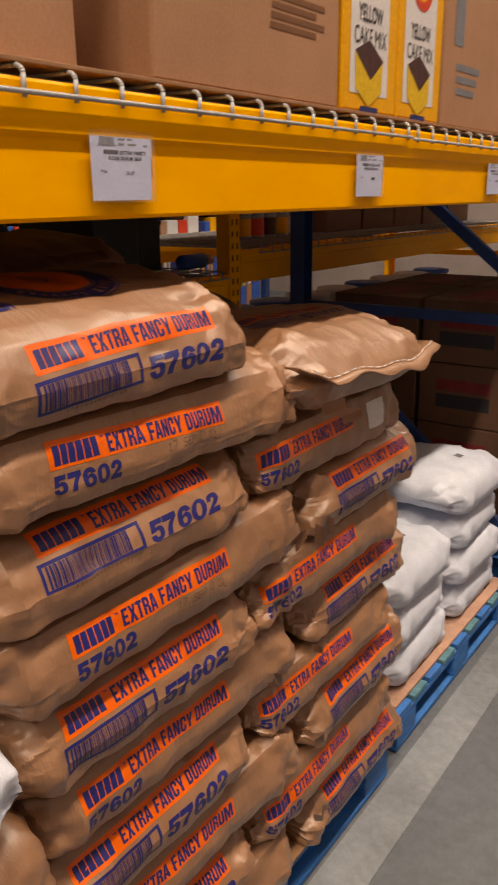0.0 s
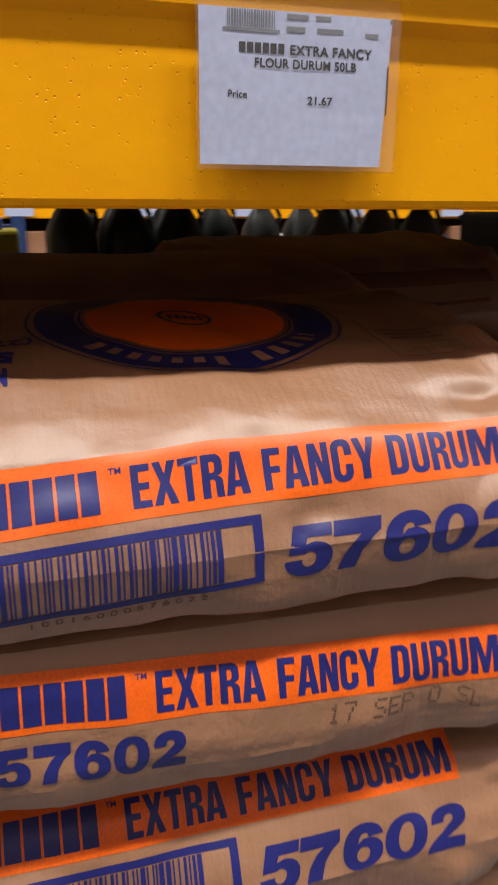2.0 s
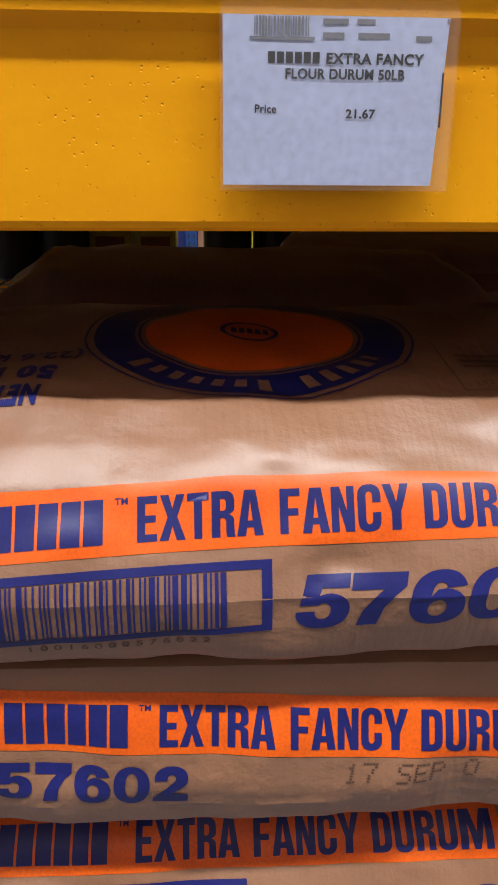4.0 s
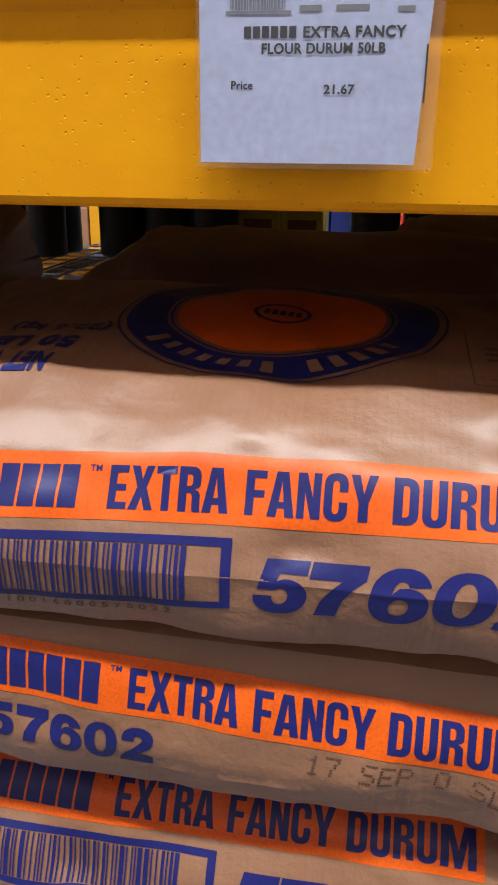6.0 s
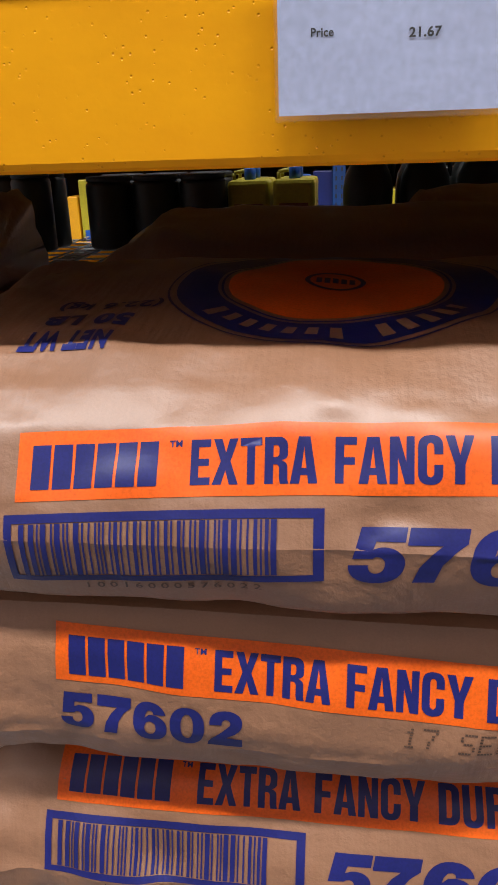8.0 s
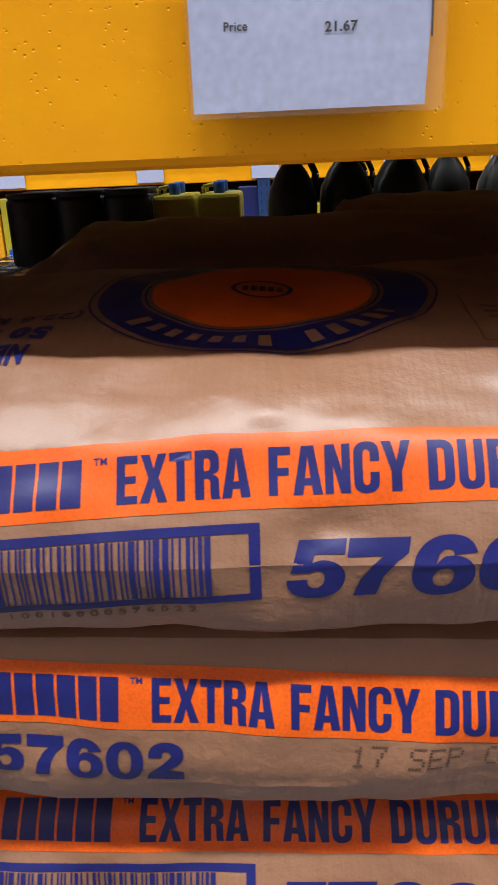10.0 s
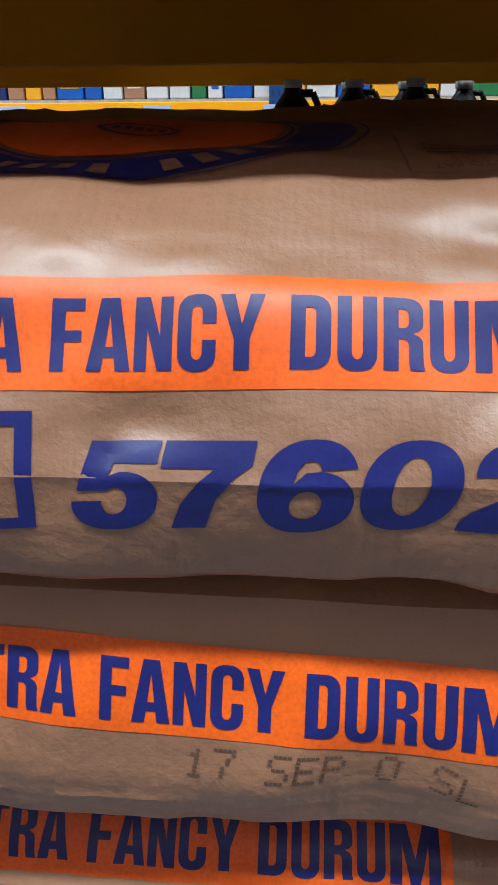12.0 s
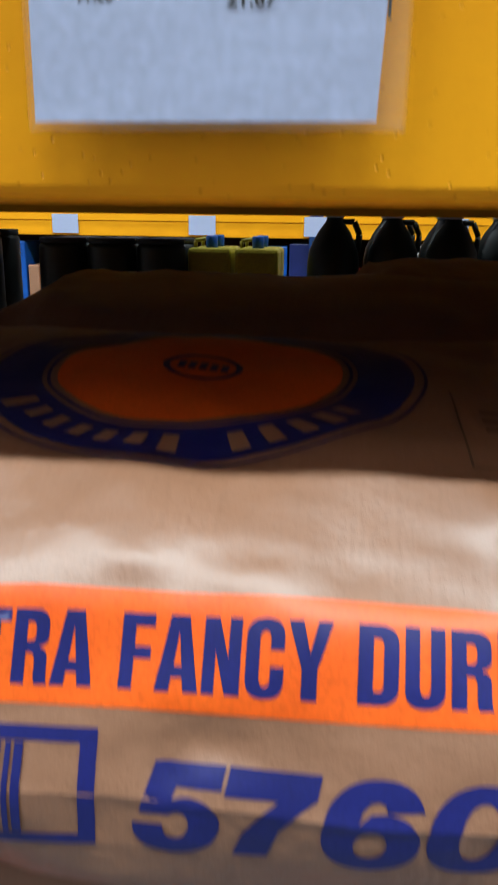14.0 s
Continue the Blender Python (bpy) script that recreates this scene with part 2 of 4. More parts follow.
    for i in range(k):
        bm.faces.new((a[i], a[(i + 1) % k], b[(i + 1) % k], b[i]))
    bm.faces.new(a[::-1])
    bm.faces.new(b)
    bmesh.ops.recalc_face_normals(bm, faces=bm.faces)
    return bm


# flat print shapes as (points, faces), later laid on a surface
def letters(body, x0, w, b0, h, shear=0.0, bold=0.0, cut=(0.006, 0.005), flip=False):
    cu = bpy.data.curves.new("type", "FONT")
    cu.body, cu.offset, cu.resolution_u = body, bold, 5
    cu.space_character = 1.0 + 2.4 * max(0.0, bold)
    ob = new("type", cu)
    bpy.context.view_layer.update()
    me = bpy.data.meshes.new_from_object(ob.evaluated_get(bpy.context.evaluated_depsgraph_get()))
    bpy.data.objects.remove(ob)
    bpy.data.curves.remove(cu)
    bm = bmesh.new()
    bm.from_mesh(me)
    bpy.data.meshes.remove(me)
    xs = [v.co.x for v in bm.verts]
    ys = [v.co.y for v in bm.verts]
    xa, xb, ya, yb = min(xs), max(xs), min(ys), max(ys)
    for v in bm.verts:
        gx, gy = (v.co.x - xa) / (xb - xa) * w, (v.co.y - ya) / (yb - ya) * h
        gx += shear * (gy - h / 2)
        if flip:
            gx, gy = w - gx, h - gy
        v.co = (x0 + gx, -(b0 + h) + gy, 0)
    return diced(bm, cut)


def diced(bm, cut):
    bmesh.ops.remove_doubles(bm, verts=bm.verts[:], dist=1e-6)
    if cut:
        for axis, step in ((0, cut[0]), (1, cut[1])):
            cs = [v.co[axis] for v in bm.verts]
            k = math.ceil(min(cs) / step)
            while k * step < max(cs):
                co, no = Vector((0, 0, 0)), Vector((0, 0, 0))
                co[axis], no[axis] = k * step, 1
                bmesh.ops.bisect_plane(bm, geom=bm.verts[:] + bm.edges[:] + bm.faces[:], plane_co=co, plane_no=no, dist=1e-6)
                k += 1
    bm.verts.index_update()
    pts = np.array([(v.co.x, -v.co.y) for v in bm.verts])
    faces = [[v.index for v in f.verts] for f in bm.faces]
    bm.free()
    return pts, faces


def rects(*rs, cut=(0.006, 0.005)):
    """Rectangles x0, x1, b0, b1."""
    bm = bmesh.new()
    for x0, x1, b0, b1 in rs:
        bm.faces.new([bm.verts.new((x, -b, 0)) for x, b in ((x0, b1), (x1, b1), (x1, b0), (x0, b0))])
    return diced(bm, cut)


def ring(cx, cb, r0, r1, seg=72, a0=0.0, a1=2 * math.pi, cut=(0.012, 0.012)):
    bm = bmesh.new()
    for k in range(seg):
        p, q = a0 + (a1 - a0) * k / seg, a0 + (a1 - a0) * (k + 1) / seg
        pts = [(r0, p), (r1, p), (r1, q), (r0, q)] if r0 > 0 else [(r1, p), (r1, q), (0, p)]
        bm.faces.new([bm.verts.new((cx + r * math.cos(a), -cb + r * math.sin(a), 0)) for r, a in pts])
    return diced(bm, cut)


def joined(*shapes):
    pts, faces, base = [], [], 0
    for p, f in shapes:
        pts.append(p)
        faces += [[i + base for i in g] for g in f]
        base += len(p)
    return np.vstack(pts), faces


def outline_shape(loops, cut=(0.006, 0.005)):
    """A filled flat shape from closed (x, b) outlines; an outline inside another is a hole."""
    cu = bpy.data.curves.new("type", "CURVE")
    cu.dimensions, cu.fill_mode = "2D", "BOTH"
    for loop in loops:
        sp = cu.splines.new("POLY")
        sp.points.add(len(loop) - 1)
        for q, (x, b) in zip(sp.points, loop):
            q.co = (x, -b, 0, 1)
        sp.use_cyclic_u = True
    ob = new("type", cu)
    bpy.context.view_layer.update()
    me = bpy.data.meshes.new_from_object(ob.evaluated_get(bpy.context.evaluated_depsgraph_get()))
    bpy.data.objects.remove(ob)
    bpy.data.curves.remove(cu)
    bm = bmesh.new()
    bm.from_mesh(me)
    bpy.data.meshes.remove(me)
    return diced(bm, cut)


def arc(cx, cy, rx, ry, a0, a1, n=10, p=2.0):
    """Points of a squarish ellipse, from a0 to a1 degrees."""
    out = []
    for k in range(n + 1):
        a = math.radians(a0 + (a1 - a0) * k / n)
        c, q = math.cos(a), math.sin(a)
        out.append((cx + rx * math.copysign(abs(c) ** (2 / p), c), cy + ry * math.copysign(abs(q) ** (2 / p), q)))
    return out


def poster_glyph(ch):
    """Condensed poster capitals on a unit square, as outlines."""
    w = 0.37
    if ch == "E":
        return [[(0, 0), (1, 0), (1, .165), (w + .03, .165), (w + .03, .42), (.93, .42), (.93, .575), (w + .03, .575), (w + .03, .835), (1, .835), (1, 1), (0, 1)]]
    if ch == "F":
        return [[(0, 0), (w + .04, 0), (w + .04, .405), (.92, .405), (.92, .565), (w + .04, .565), (w + .04, .835), (1, .835), (1, 1), (0, 1)]]
    if ch == "X":
        return [[(-.04, 0), (.33, 0), (.5, .31), (.67, 0), (1.04, 0), (.70, .51), (1.01, 1), (.66, 1), (.5, .70), (.34, 1), (-.01, 1), (.30, .51)]]
    if ch == "T":
        return [[(.31, 0), (.69, 0), (.69, .83), (1.02, .83), (1.02, 1), (-.02, 1), (-.02, .83), (.31, .83)]]
    if ch == "A":
        return [[(-.04, 0), (.32, 0), (.365, .185), (.635, .185), (.68, 0), (1.04, 0), (.73, 1), (.27, 1)], [(.40, .335), (.5, .80), (.60, .335)]]
    if ch == "N":
        return [[(0, 0), (.33, 0), (.33, .56), (.62, 0), (1, 0), (1, 1), (.67, 1), (.67, .47), (.38, 1), (0, 1)]]
    if ch == "Y":
        return [[(.31, 0), (.69, 0), (.69, .40), (1.05, 1), (.69, 1), (.5, .60), (.31, 1), (-.05, 1), (.31, .40)]]
    if ch == "M":
        return [[(0, 0), (.235, 0), (.235, .66), (.41, 0), (.59, 0), (.765, .66), (.765, 0), (1, 0), (1, 1), (.665, 1), (.5, .42), (.335, 1), (0, 1)]]
    if ch == "U":
        return [[(0, 1), (0, .22)] + arc(.5, .22, .5, .235, 180, 360, 12, 2.5) + [(1, 1), (.64, 1), (.64, .24)] + arc(.5, .24, .14, .10, 360, 180, 8) + [(.36, 1)]]
    if ch == "D":
        return [[(0, 0), (.5, 0)] + arc(.5, .25, .5, .25, 270, 360, 8, 2.4) + arc(.5, .75, .5, .25, 0, 90, 8, 2.4) + [(0, 1)],
                [(.37, .165), (.37, .835)] + arc(.5, .75, .13, .085, 90, 0, 5) + arc(.5, .25, .13, .085, 0, -90, 5)]
    if ch == "R":
        return [[(0, 0), (.37, 0), (.37, .42), (.5, .42)] + arc(.5, .32, .13, .10, 90, 0, 4) + [(.63, .10), (.67, 0), (1.03, 0), (.99, .08), (.98, .33)] + arc(.72, .36, .26, .13, 0, 80, 5)
                + arc(.62, .62, .37, .12, -70, 0, 5) + arc(.55, .78, .44, .22, 0, 90, 7, 2.4) + [(0, 1)],
                [(.37, .575), (.37, .835), (.5, .835)] + arc(.5, .75, .13, .085, 80, 0, 4) + arc(.5, .66, .13, .085, 0, -90, 4)]
    if ch == "C":
        return [arc(.5, .24, .5, .255, 0, -180, 14, 2.5) + arc(.5, .76, .5, .255, 180, 0, 14, 2.5) + [(1, .62), (.645, .62)] + arc(.5, .76, .145, .10, 0, 180, 8) + arc(.5, .24, .145, .10, 180, 360, 8) + [(.645, .40), (1, .40)]]
    return [[(0, 0), (1, 0), (1, 1), (0, 1)]]


def number_glyph(ch):
    """Wide heavy figures on a unit square, as outlines."""
    if ch == "0":
        return [arc(.5, .5, .5, .515, 0, 359, 40, 2.25), arc(.5, .5, .185, .335, 0, 359, 28, 2.1)]
    if ch == "7":
        return [[(.0, 1), (1, 1), (1, .74), (.80, .58), (.66, .36), (.60, 0), (.22, 0), (.28, .30), (.44, .56), (.60, .70), (.0, .70)]]
    if ch == "6":
        return [arc(.5, .5, .5, .515, 28, 262, 26, 2.25) + arc(.52, .335, .48, .35, 265, 440, 18, 2.2) + [(.46, .665), (.345, .56)]
                + [(.37, .68), (.43, .775), (.52, .79), (.585, .76), (.61, .69)] + [(.97, .715)],
                arc(.51, .325, .165, .165, 0, 359, 22, 2.1)]
    if ch == "5":
        return [[(.10, 1), (.93, 1), (.93, .75), (.42, .75), (.39, .61), (.52, .655)] + arc(.55, .325, .45, .335, 85, -90, 16, 2.2) + arc(.5, .31, .50, .325, 268, 182, 8, 2.2)
                + [(.36, .32)] + arc(.50, .325, .15, .155, 195, 470, 14, 2.1) + [(.40, .44), (.05, .42)]]
    if ch == "2":
        return [[(.0, 0), (1, 0), (1, .265), (.52, .265), (.80, .42)] + arc(.52, .70, .465, .315, -38, 180, 20, 2.2) + [(.055, .63), (.41, .63)]
                + arc(.53, .69, .125, .105, 190, -30, 10) + [(.40, .43), (.12, .24), (.02, .12)]]
    return [[(0, 0), (1, 0), (1, 1), (0, 1)]]


def glyph(loops, x0, w, b0, h, shear=0.0, **kw):
    return outline_shape([[(x0 + u * w + shear * (v - 0.5) * h, b0 + (1 - v) * h) for u, v in loop] for loop in loops], **kw)


def word(body, x0, w, b0, h, gap=0.0019, **kw):
    """A word set letter by letter in condensed poster capitals."""
    wide = {"M": 1.72, "U": 0.98, "E": 0.86, "F": 0.88, "T": 0.9, "A": 1.08, "Y": 1.05, "X": 1.05}
    unit = (w - gap * (len(body) - 1)) / sum(wide.get(c, 1.0) for c in body)
    out, x = [], x0
    for c in body:
        cw = unit * wide.get(c, 1.0)
        out.append(glyph(poster_glyph(c), x, cw, b0, h, **kw))
        x += cw + gap
    return joined(*out)


def figures(body, x0, w, b0, h, gap, shear):
    """A product number in wide heavy sloping figures."""
    cw = (w - gap * (len(body) - 1)) / len(body)
    return joined(*[glyph(number_glyph(c), x0 + i * (cw + gap), cw, b0, h, shear) for i, c in enumerate(body)])


DOTS = {"1": ("00100", "01100", "00100", "00100", "00100", "00100", "01110"), "7": ("11111", "00001", "00010", "00010", "00100", "00100", "00100"),
        "S": ("01111", "10000", "10000", "01110", "00001", "00001", "11110"), "E": ("11111", "10000", "10000", "11110", "10000", "10000", "11111"),
        "P": ("11110", "10001", "10001", "11110", "10000", "10000", "10000"), "0": ("01110", "10001", "10001", "10001", "10001", "10001", "01110"),
        "L": ("10000", "10000", "10000", "10000", "10000", "10000", "11111")}


def dot_stamp(body, x0, w, b0, h):
    """A jet-printed line of small dashes; the last letter drops as the print runs off."""
    dx, db, out = w / (len(body) * 6 - 1), h / 7, []
    for i, c in enumerate(body):
        for r, row in enumerate(DOTS.get(c, ())):
            for k, on in enumerate(row):
                if on == "1":
                    x = x0 + (i * 6 + k) * dx - 0.0003 * r
                    b = b0 + r * db + 0.0006 * math.sin(5.1 * i) + (0.006 + 0.0004 * k if i == len(body) - 1 else 0.0) + (0.0009 * k if i == len(body) - 2 else 0.0)
                    out.append((x, x + dx * 0.86, b, b + db * 0.62))
    return rects(*out)


def moved(shape, dx, db=0.0):
    return shape[0] + np.array((dx, db)), shape[1]


def flat(shape, y):
    """A print shape stood upright, facing the aisle, at depth y."""
    p, f = shape
    return [(a, y, -b) for a, b in p], f


# smooth value noise on arrays
GRID = np.random.RandomState(7).rand(64, 64, 64)


def vnoise(x, y, z, sharp=False):
    x, y, z = np.broadcast_arrays(x, y, z)
    i, j, k = (np.floor(a).astype(int) for a in (x, y, z))
    f, g, h = x - i, y - j, z - k
    if not sharp:
        f, g, h = (a * a * (3 - 2 * a) for a in (f, g, h))
    out = 0
    for a in (0, 1):
        for b in (0, 1):
            for c in (0, 1):
                w = (f if a else 1 - f) * (g if b else 1 - g) * (h if c else 1 - h)
                out = out + w * GRID[(i + a) % 64, (j + b) % 64, (k + c) % 64]
    return out * 2 - 1


def facets(x, y, z, scale, seed):
    """Noise with straight folds between flat patches, as in crumpled paper."""
    out = 0
    for k, (a, b) in enumerate(((0.6, 0.35), (-0.45, 0.8), (1.2, -0.5))):
        u = math.cos(a) * x + math.sin(a) * z
        v = -math.sin(a) * x + math.cos(a) * z
        w, v = math.cos(b) * y - math.sin(b) * v, math.sin(b) * y + math.cos(b) * v
        out = out + vnoise(u * scale * (1 + 0.3 * k) + seed, v * scale * (1 + 0.3 * k) + 7.7 * k, w * scale + seed * 0.3, True)
    return out / 2

# ---------- the setting ----------
floor = tagged(part("floor", blocks((-9, 11, -3.0, 9, -0.2, 0.0)), CONCRETE), "worn grey concrete warehouse floor", "floor", kind="structure")
floor_edge = tagged(part("floor_edge_strip", blocks((-3, 6, -0.155, -0.03, 0.0, 0.004)), PALE_CONCRETE), "pale worn strip of concrete floor along the rack", "floor", kind="structure")
tagged(part("ceiling", blocks((-9, 11, -3.0, 9, 8.3, 8.5)), CEIL), "dark warehouse roof deck", "ceiling", kind="structure")
for nm, d in (("wall_south", (-9, 11, -3.2, -3.0, 0, 8.3)), ("wall_north", (-9, 11, 9, 9.2, 0, 8.3)), ("wall_west", (-9.2, -9, -3, 9, 0, 8.3)), ("wall_east", (11, 11.2, -3, 9, 0, 8.3))):
    tagged(part(nm, blocks(d), WALL), "plain grey wall added to close the hall and bounce light", "wall", kind="structure")

# ---------- racks ----------
BEAM_Z0, BEAM_Z1 = 1.6430, 1.812


def beam_profile(y, z0, z1, d=0.05, s=1):
    """Step beam: proud top half, sloped step, rounded lower lip. s: -1 faces the far side."""
    h = z1 - z0
    p = [(0.0, z1), (-0.002, z1 - 0.004), (-0.002, z0 + h * 0.645), (0.0045, z0 + h * 0.60), (0.0045, z0 + 0.0055), (0.0056, z0 + 0.0018), (0.0085, z0), (d, z0), (d, z1)]
    return [(y + s * a, b) for a, b in p]


def beam(x0, x1, y, z0, z1, label, s=1):
    t = thing("rack_beam", pose(0, 0, 0), label, "beam", "rack beams")
    part("beam_body", swept(beam_profile(y, z0, z1, s=s), x0, x1), YELLOW, t)
    for xe, xo in ((x0, 1), (x1, -1)):
        part("end_bracket", blocks((min(xe, xe + xo * 0.008), max(xe, xe + xo * 0.008), min(y + s * 0.0, y + s * 0.06), max(y, y + s * 0.06), z0 - 0.02, z1 + 0.015), bevel=0.002), YELLOW, t)
    return t


def upright(x, y0, y1, height, label, mat=None, diagonals=True):
    """An upright frame: two channel posts with slots, foot plates and braces."""
    mat = mat or STEEL_BLUE
    t = thing("rack_upright", pose(x, 0, 0), label, "rack frame", "rack uprights")
    for y, s in ((y0, 1), (y1, -1)):
        bm = bmesh.new()
        block(bm, 0, 0.078, y if s > 0 else y - 0.004, y + 0.004 if s > 0 else y, 0, height, 0.001)
        block(bm, 0, 0.004, min(y, y + s * 0.07), max(y, y + s * 0.07), 0, height, 0.001)
        block(bm, 0.074, 0.078, min(y, y + s * 0.07), max(y, y + s * 0.07), 0, height, 0.001)
        p = part("post", bm, mat, t)
        bm = bmesh.new()
        for k in range(int(height / 0.05) - 1):
            block(bm, 0.018, 0.027, y - s * 0.001 - 0.0006, y - s * 0.001 + 0.0006, 0.05 + k * 0.05, 0.075 + k * 0.05)
            block(bm, 0.051, 0.060, y - s * 0.001 - 0.0006, y - s * 0.001 + 0.0006, 0.05 + k * 0.05, 0.075 + k * 0.05)
        tagged(part("slot_row", bm, BLACK, p), kind="stuff")
        part("foot_plate", blocks((-0.02, 0.1, y - 0.03, y + 0.08 if s > 0 else y + 0.03, 0.0, 0.008)), mat, t)
    for z in (0.25, 1.195, 2.15):
        part("brace", blocks((0.024, 0.054, y0 + 0.05, y1 - 0.05, z - 0.022, z + 0.022), bevel=0.003), mat, t)
    for za, zb in ((0.3, 1.15), (1.26, 2.1)) if diagonals else ():
        bm = bmesh.new()
        a, b = Vector((0.039, y0 + 0.06, za)), Vector((0.039, y1 - 0.06, zb))
        if zb > 2:
            a.z, b.z = 1.30, 2.10
        d = b - a
        block(bm, -0.015, 0.015, -d.length / 2, d.length / 2, -0.022, 0.022, 0.003)
        bmesh.ops.transform(bm, matrix=Matrix.Translation((a + b) / 2) @ Matrix.Rotation(math.atan2(d.z, d.y), 4, "X"), verts=bm.verts)
        part("diagonal_brace", bm, mat, t)
    return t


def wire_deck(x0, x1, y0, y1, z, lip, label, pitch=0.0828):
    """A welded wire deck whose cross wires bend down over the front beam."""
    t = thing("wire_deck", pose(0, 0, 0), label, "wire deck", "wire decks")
    n = int((x1 - x0 - 0.02) / pitch)
    off = (x1 - x0 - n * pitch) / 2
    bm = bmesh.new()
    bar(bm, (0, y0 + 0.01, z), (0, y1, z), 0.0032)
    r = 0.010
    prev = (0, y0 + 0.01, z)
    for q in range(1, 6):
        a = math.pi / 2 * q / 5
        cur = (0, y0 + 0.01 - r * 1.6 * math.sin(a), z - r * (1 - math.cos(a)))
        bar(bm, prev, cur, 0.0032)
        prev = cur
    bar(bm, prev, (prev[0], prev[1], lip - 0.006), 0.0032)
    first = part("cross_wire", bm, ZINC, t, smooth=True)
    first.location.x = x0 + off
    for k in range(1, n + 1):
        w = new("cross_wire", first.data)
        w.parent = t
        w.location.x = x0 + off + k * pitch
    bm = bmesh.new()
    bar(bm, (x0, y0 - 0.0105, lip), (x1, y0 - 0.0105, lip), 0.0034)
    part("lip_wire", bm, ZINC, t, smooth=True)
    k = 0
    while y0 + 0.05 + k * 0.1 < y1:
        bm = bmesh.new()
        bar(bm, (x0, y0 + 0.05 + k * 0.1, z - 0.006), (x1, y0 + 0.05 + k * 0.1, z - 0.006), 0.003)
        part("long_wire", bm, ZINC, t, smooth=True)
        k += 1
    for k in range(4):
        x = x0 + 0.12 + k * (x1 - x0 - 0.24) / 3
        part("channel", blocks((x - 0.02, x + 0.02, y0 + 0.03, y1 - 0.02, z - 0.028, z - 0.0095), bevel=0.002), ZINC, t)
    return t


BAY0, BAY1 = -1.46, 2.17
beam(BAY0, BAY1, 0.0, BEAM_Z0, BEAM_Z1, "orange-yellow painted steel rack beam over the flour sacks")
front_beam = bpy.data.objects["rack_beam"]
part("bolt_hole", blocks((-0.246, -0.234, -0.0028, -0.0018, 1.763, 1.775), bevel=0.0004), BLACK, front_beam, "dark bolt hole")
beam(BAY0, BAY1, 1.10, 1.645, 1.810, "shaded yellow steel beam at the rack's rear", s=-1)
beam(2.25, 5.0, 0.0, BEAM_Z0, BEAM_Z1, "orange-yellow painted steel rack beam of the next bay")
beam(2.25, 5.0, 1.10, 1.645, 1.810, "shaded yellow steel beam behind the next bay", s=-1)
upright(BAY1, 0.0, 1.13, 4.2, "blue painted steel rack upright with braces")
upright(BAY0 - 0.078, 0.0, 1.13, 4.2, "blue painted steel rack upright with braces")
upright(5.0, 0.0, 1.13, 4.2, "blue painted steel rack upright with braces")
DECK_Z = 1.826
wire_deck(-0.42, 0.925, 0.0, 1.09, DECK_Z, 1.795, "galvanised wire deck over the yellow beam")
wire_deck(0.935, 2.16, 0.0, 1.09, DECK_Z, 1.792, "galvanised wire deck over the yellow beam")
wire_deck(-1.44, -0.43, 0.0, 1.09, DECK_Z, 1.794, "galvanised wire deck over the yellow beam")
wire_deck(2.26, 3.62, 0.0, 1.09, DECK_Z, 1.794, "unseen galvanised wire deck added over the next bay")
wire_deck(3.63, 4.99, 0.0, 1.09, DECK_Z, 1.794, "unseen galvanised wire deck added over the next bay")

# rear rack, back to back with the first
REAR0, REAR1 = 1.26, 2.36
upright(1.89, REAR0, REAR1, 4.2, "yellow perforated rack upright of the rear rack", YELLOW, False)
upright(-1.6, REAR0, REAR1, 4.2, "yellow perforated rack upright of the rear rack", YELLOW, False)
upright(5.6, REAR0, REAR1, 4.2, "yellow perforated rack upright of the rear rack", YELLOW, False)
beam(-1.52, 1.89, REAR0, 1.235, 1.345, "yellow steel beam of the rear rack's lower shelf")
beam(-1.52, 1.89, REAR1, 1.235, 1.345, "yellow steel beam of the rear rack facing the far aisle", s=-1)
beam(1.97, 5.6, REAR0, 1.30, 1.44, "yellow steel beam of the rear rack's next bay")
beam(1.97, 5.6, REAR1, 1.30, 1.44, "yellow steel beam of the rear rack's next bay", s=-1)
wire_deck(-1.5, 0.2, REAR0, REAR1, 1.362, 1.33, "wire deck of the rear rack carrying bottles")
wire_deck(0.21, 1.88, REAR0, REAR1, 1.362, 1.33, "wire deck of the rear rack carrying bottles")
wire_deck(2.1, 5.55, REAR0, REAR1, 1.456, 1.425, "wire deck of the rear rack's next bay")
SHELF = 1.366
beam(-1.52, 1.89, REAR0, 1.690, 1.810, "shaded yellow steel beam of the rear rack's upper shelf")
beam(-1.52, 1.89, REAR1, 1.667, 1.810, "yellow steel beam of the rear rack's upper shelf", s=-1)
wire_deck(-1.5, 0.2, REAR0, REAR1, 1.826, 1.795, "wire deck of the rear rack's upper shelf")
wire_deck(0.21, 1.88, REAR0, REAR1, 1.826, 1.795, "wire deck of the rear rack's upper shelf")


# unseen upper levels, added to keep the lamp light off the shelves below
for y0, y1 in ((0.0, 1.10), (REAR0, REAR1)):
    beam(-1.46, 5.6, y0, 3.22, 3.36, "unseen yellow steel beam added under the upper board")
    beam(-1.46, 5.6, y1, 3.22, 3.36, "unseen yellow steel beam added under the upper board", s=-1)
    tagged(part("shade_board", blocks((-1.5, 5.6, y0 + 0.01, y1 - 0.01, 3.361, 3.381)), CARTON), "unseen brown board added above the rack to block lamp light", "shelf board")

# ---------- price cards ----------
def price_card(x, full):
    t = thing("price_card", pose(x, -0.004, 1.6685), "white price card in a clear sleeve on the yellow beam", "price card", "price cards")
    w, h = 0.121, 0.083
    bm = bmesh.new()
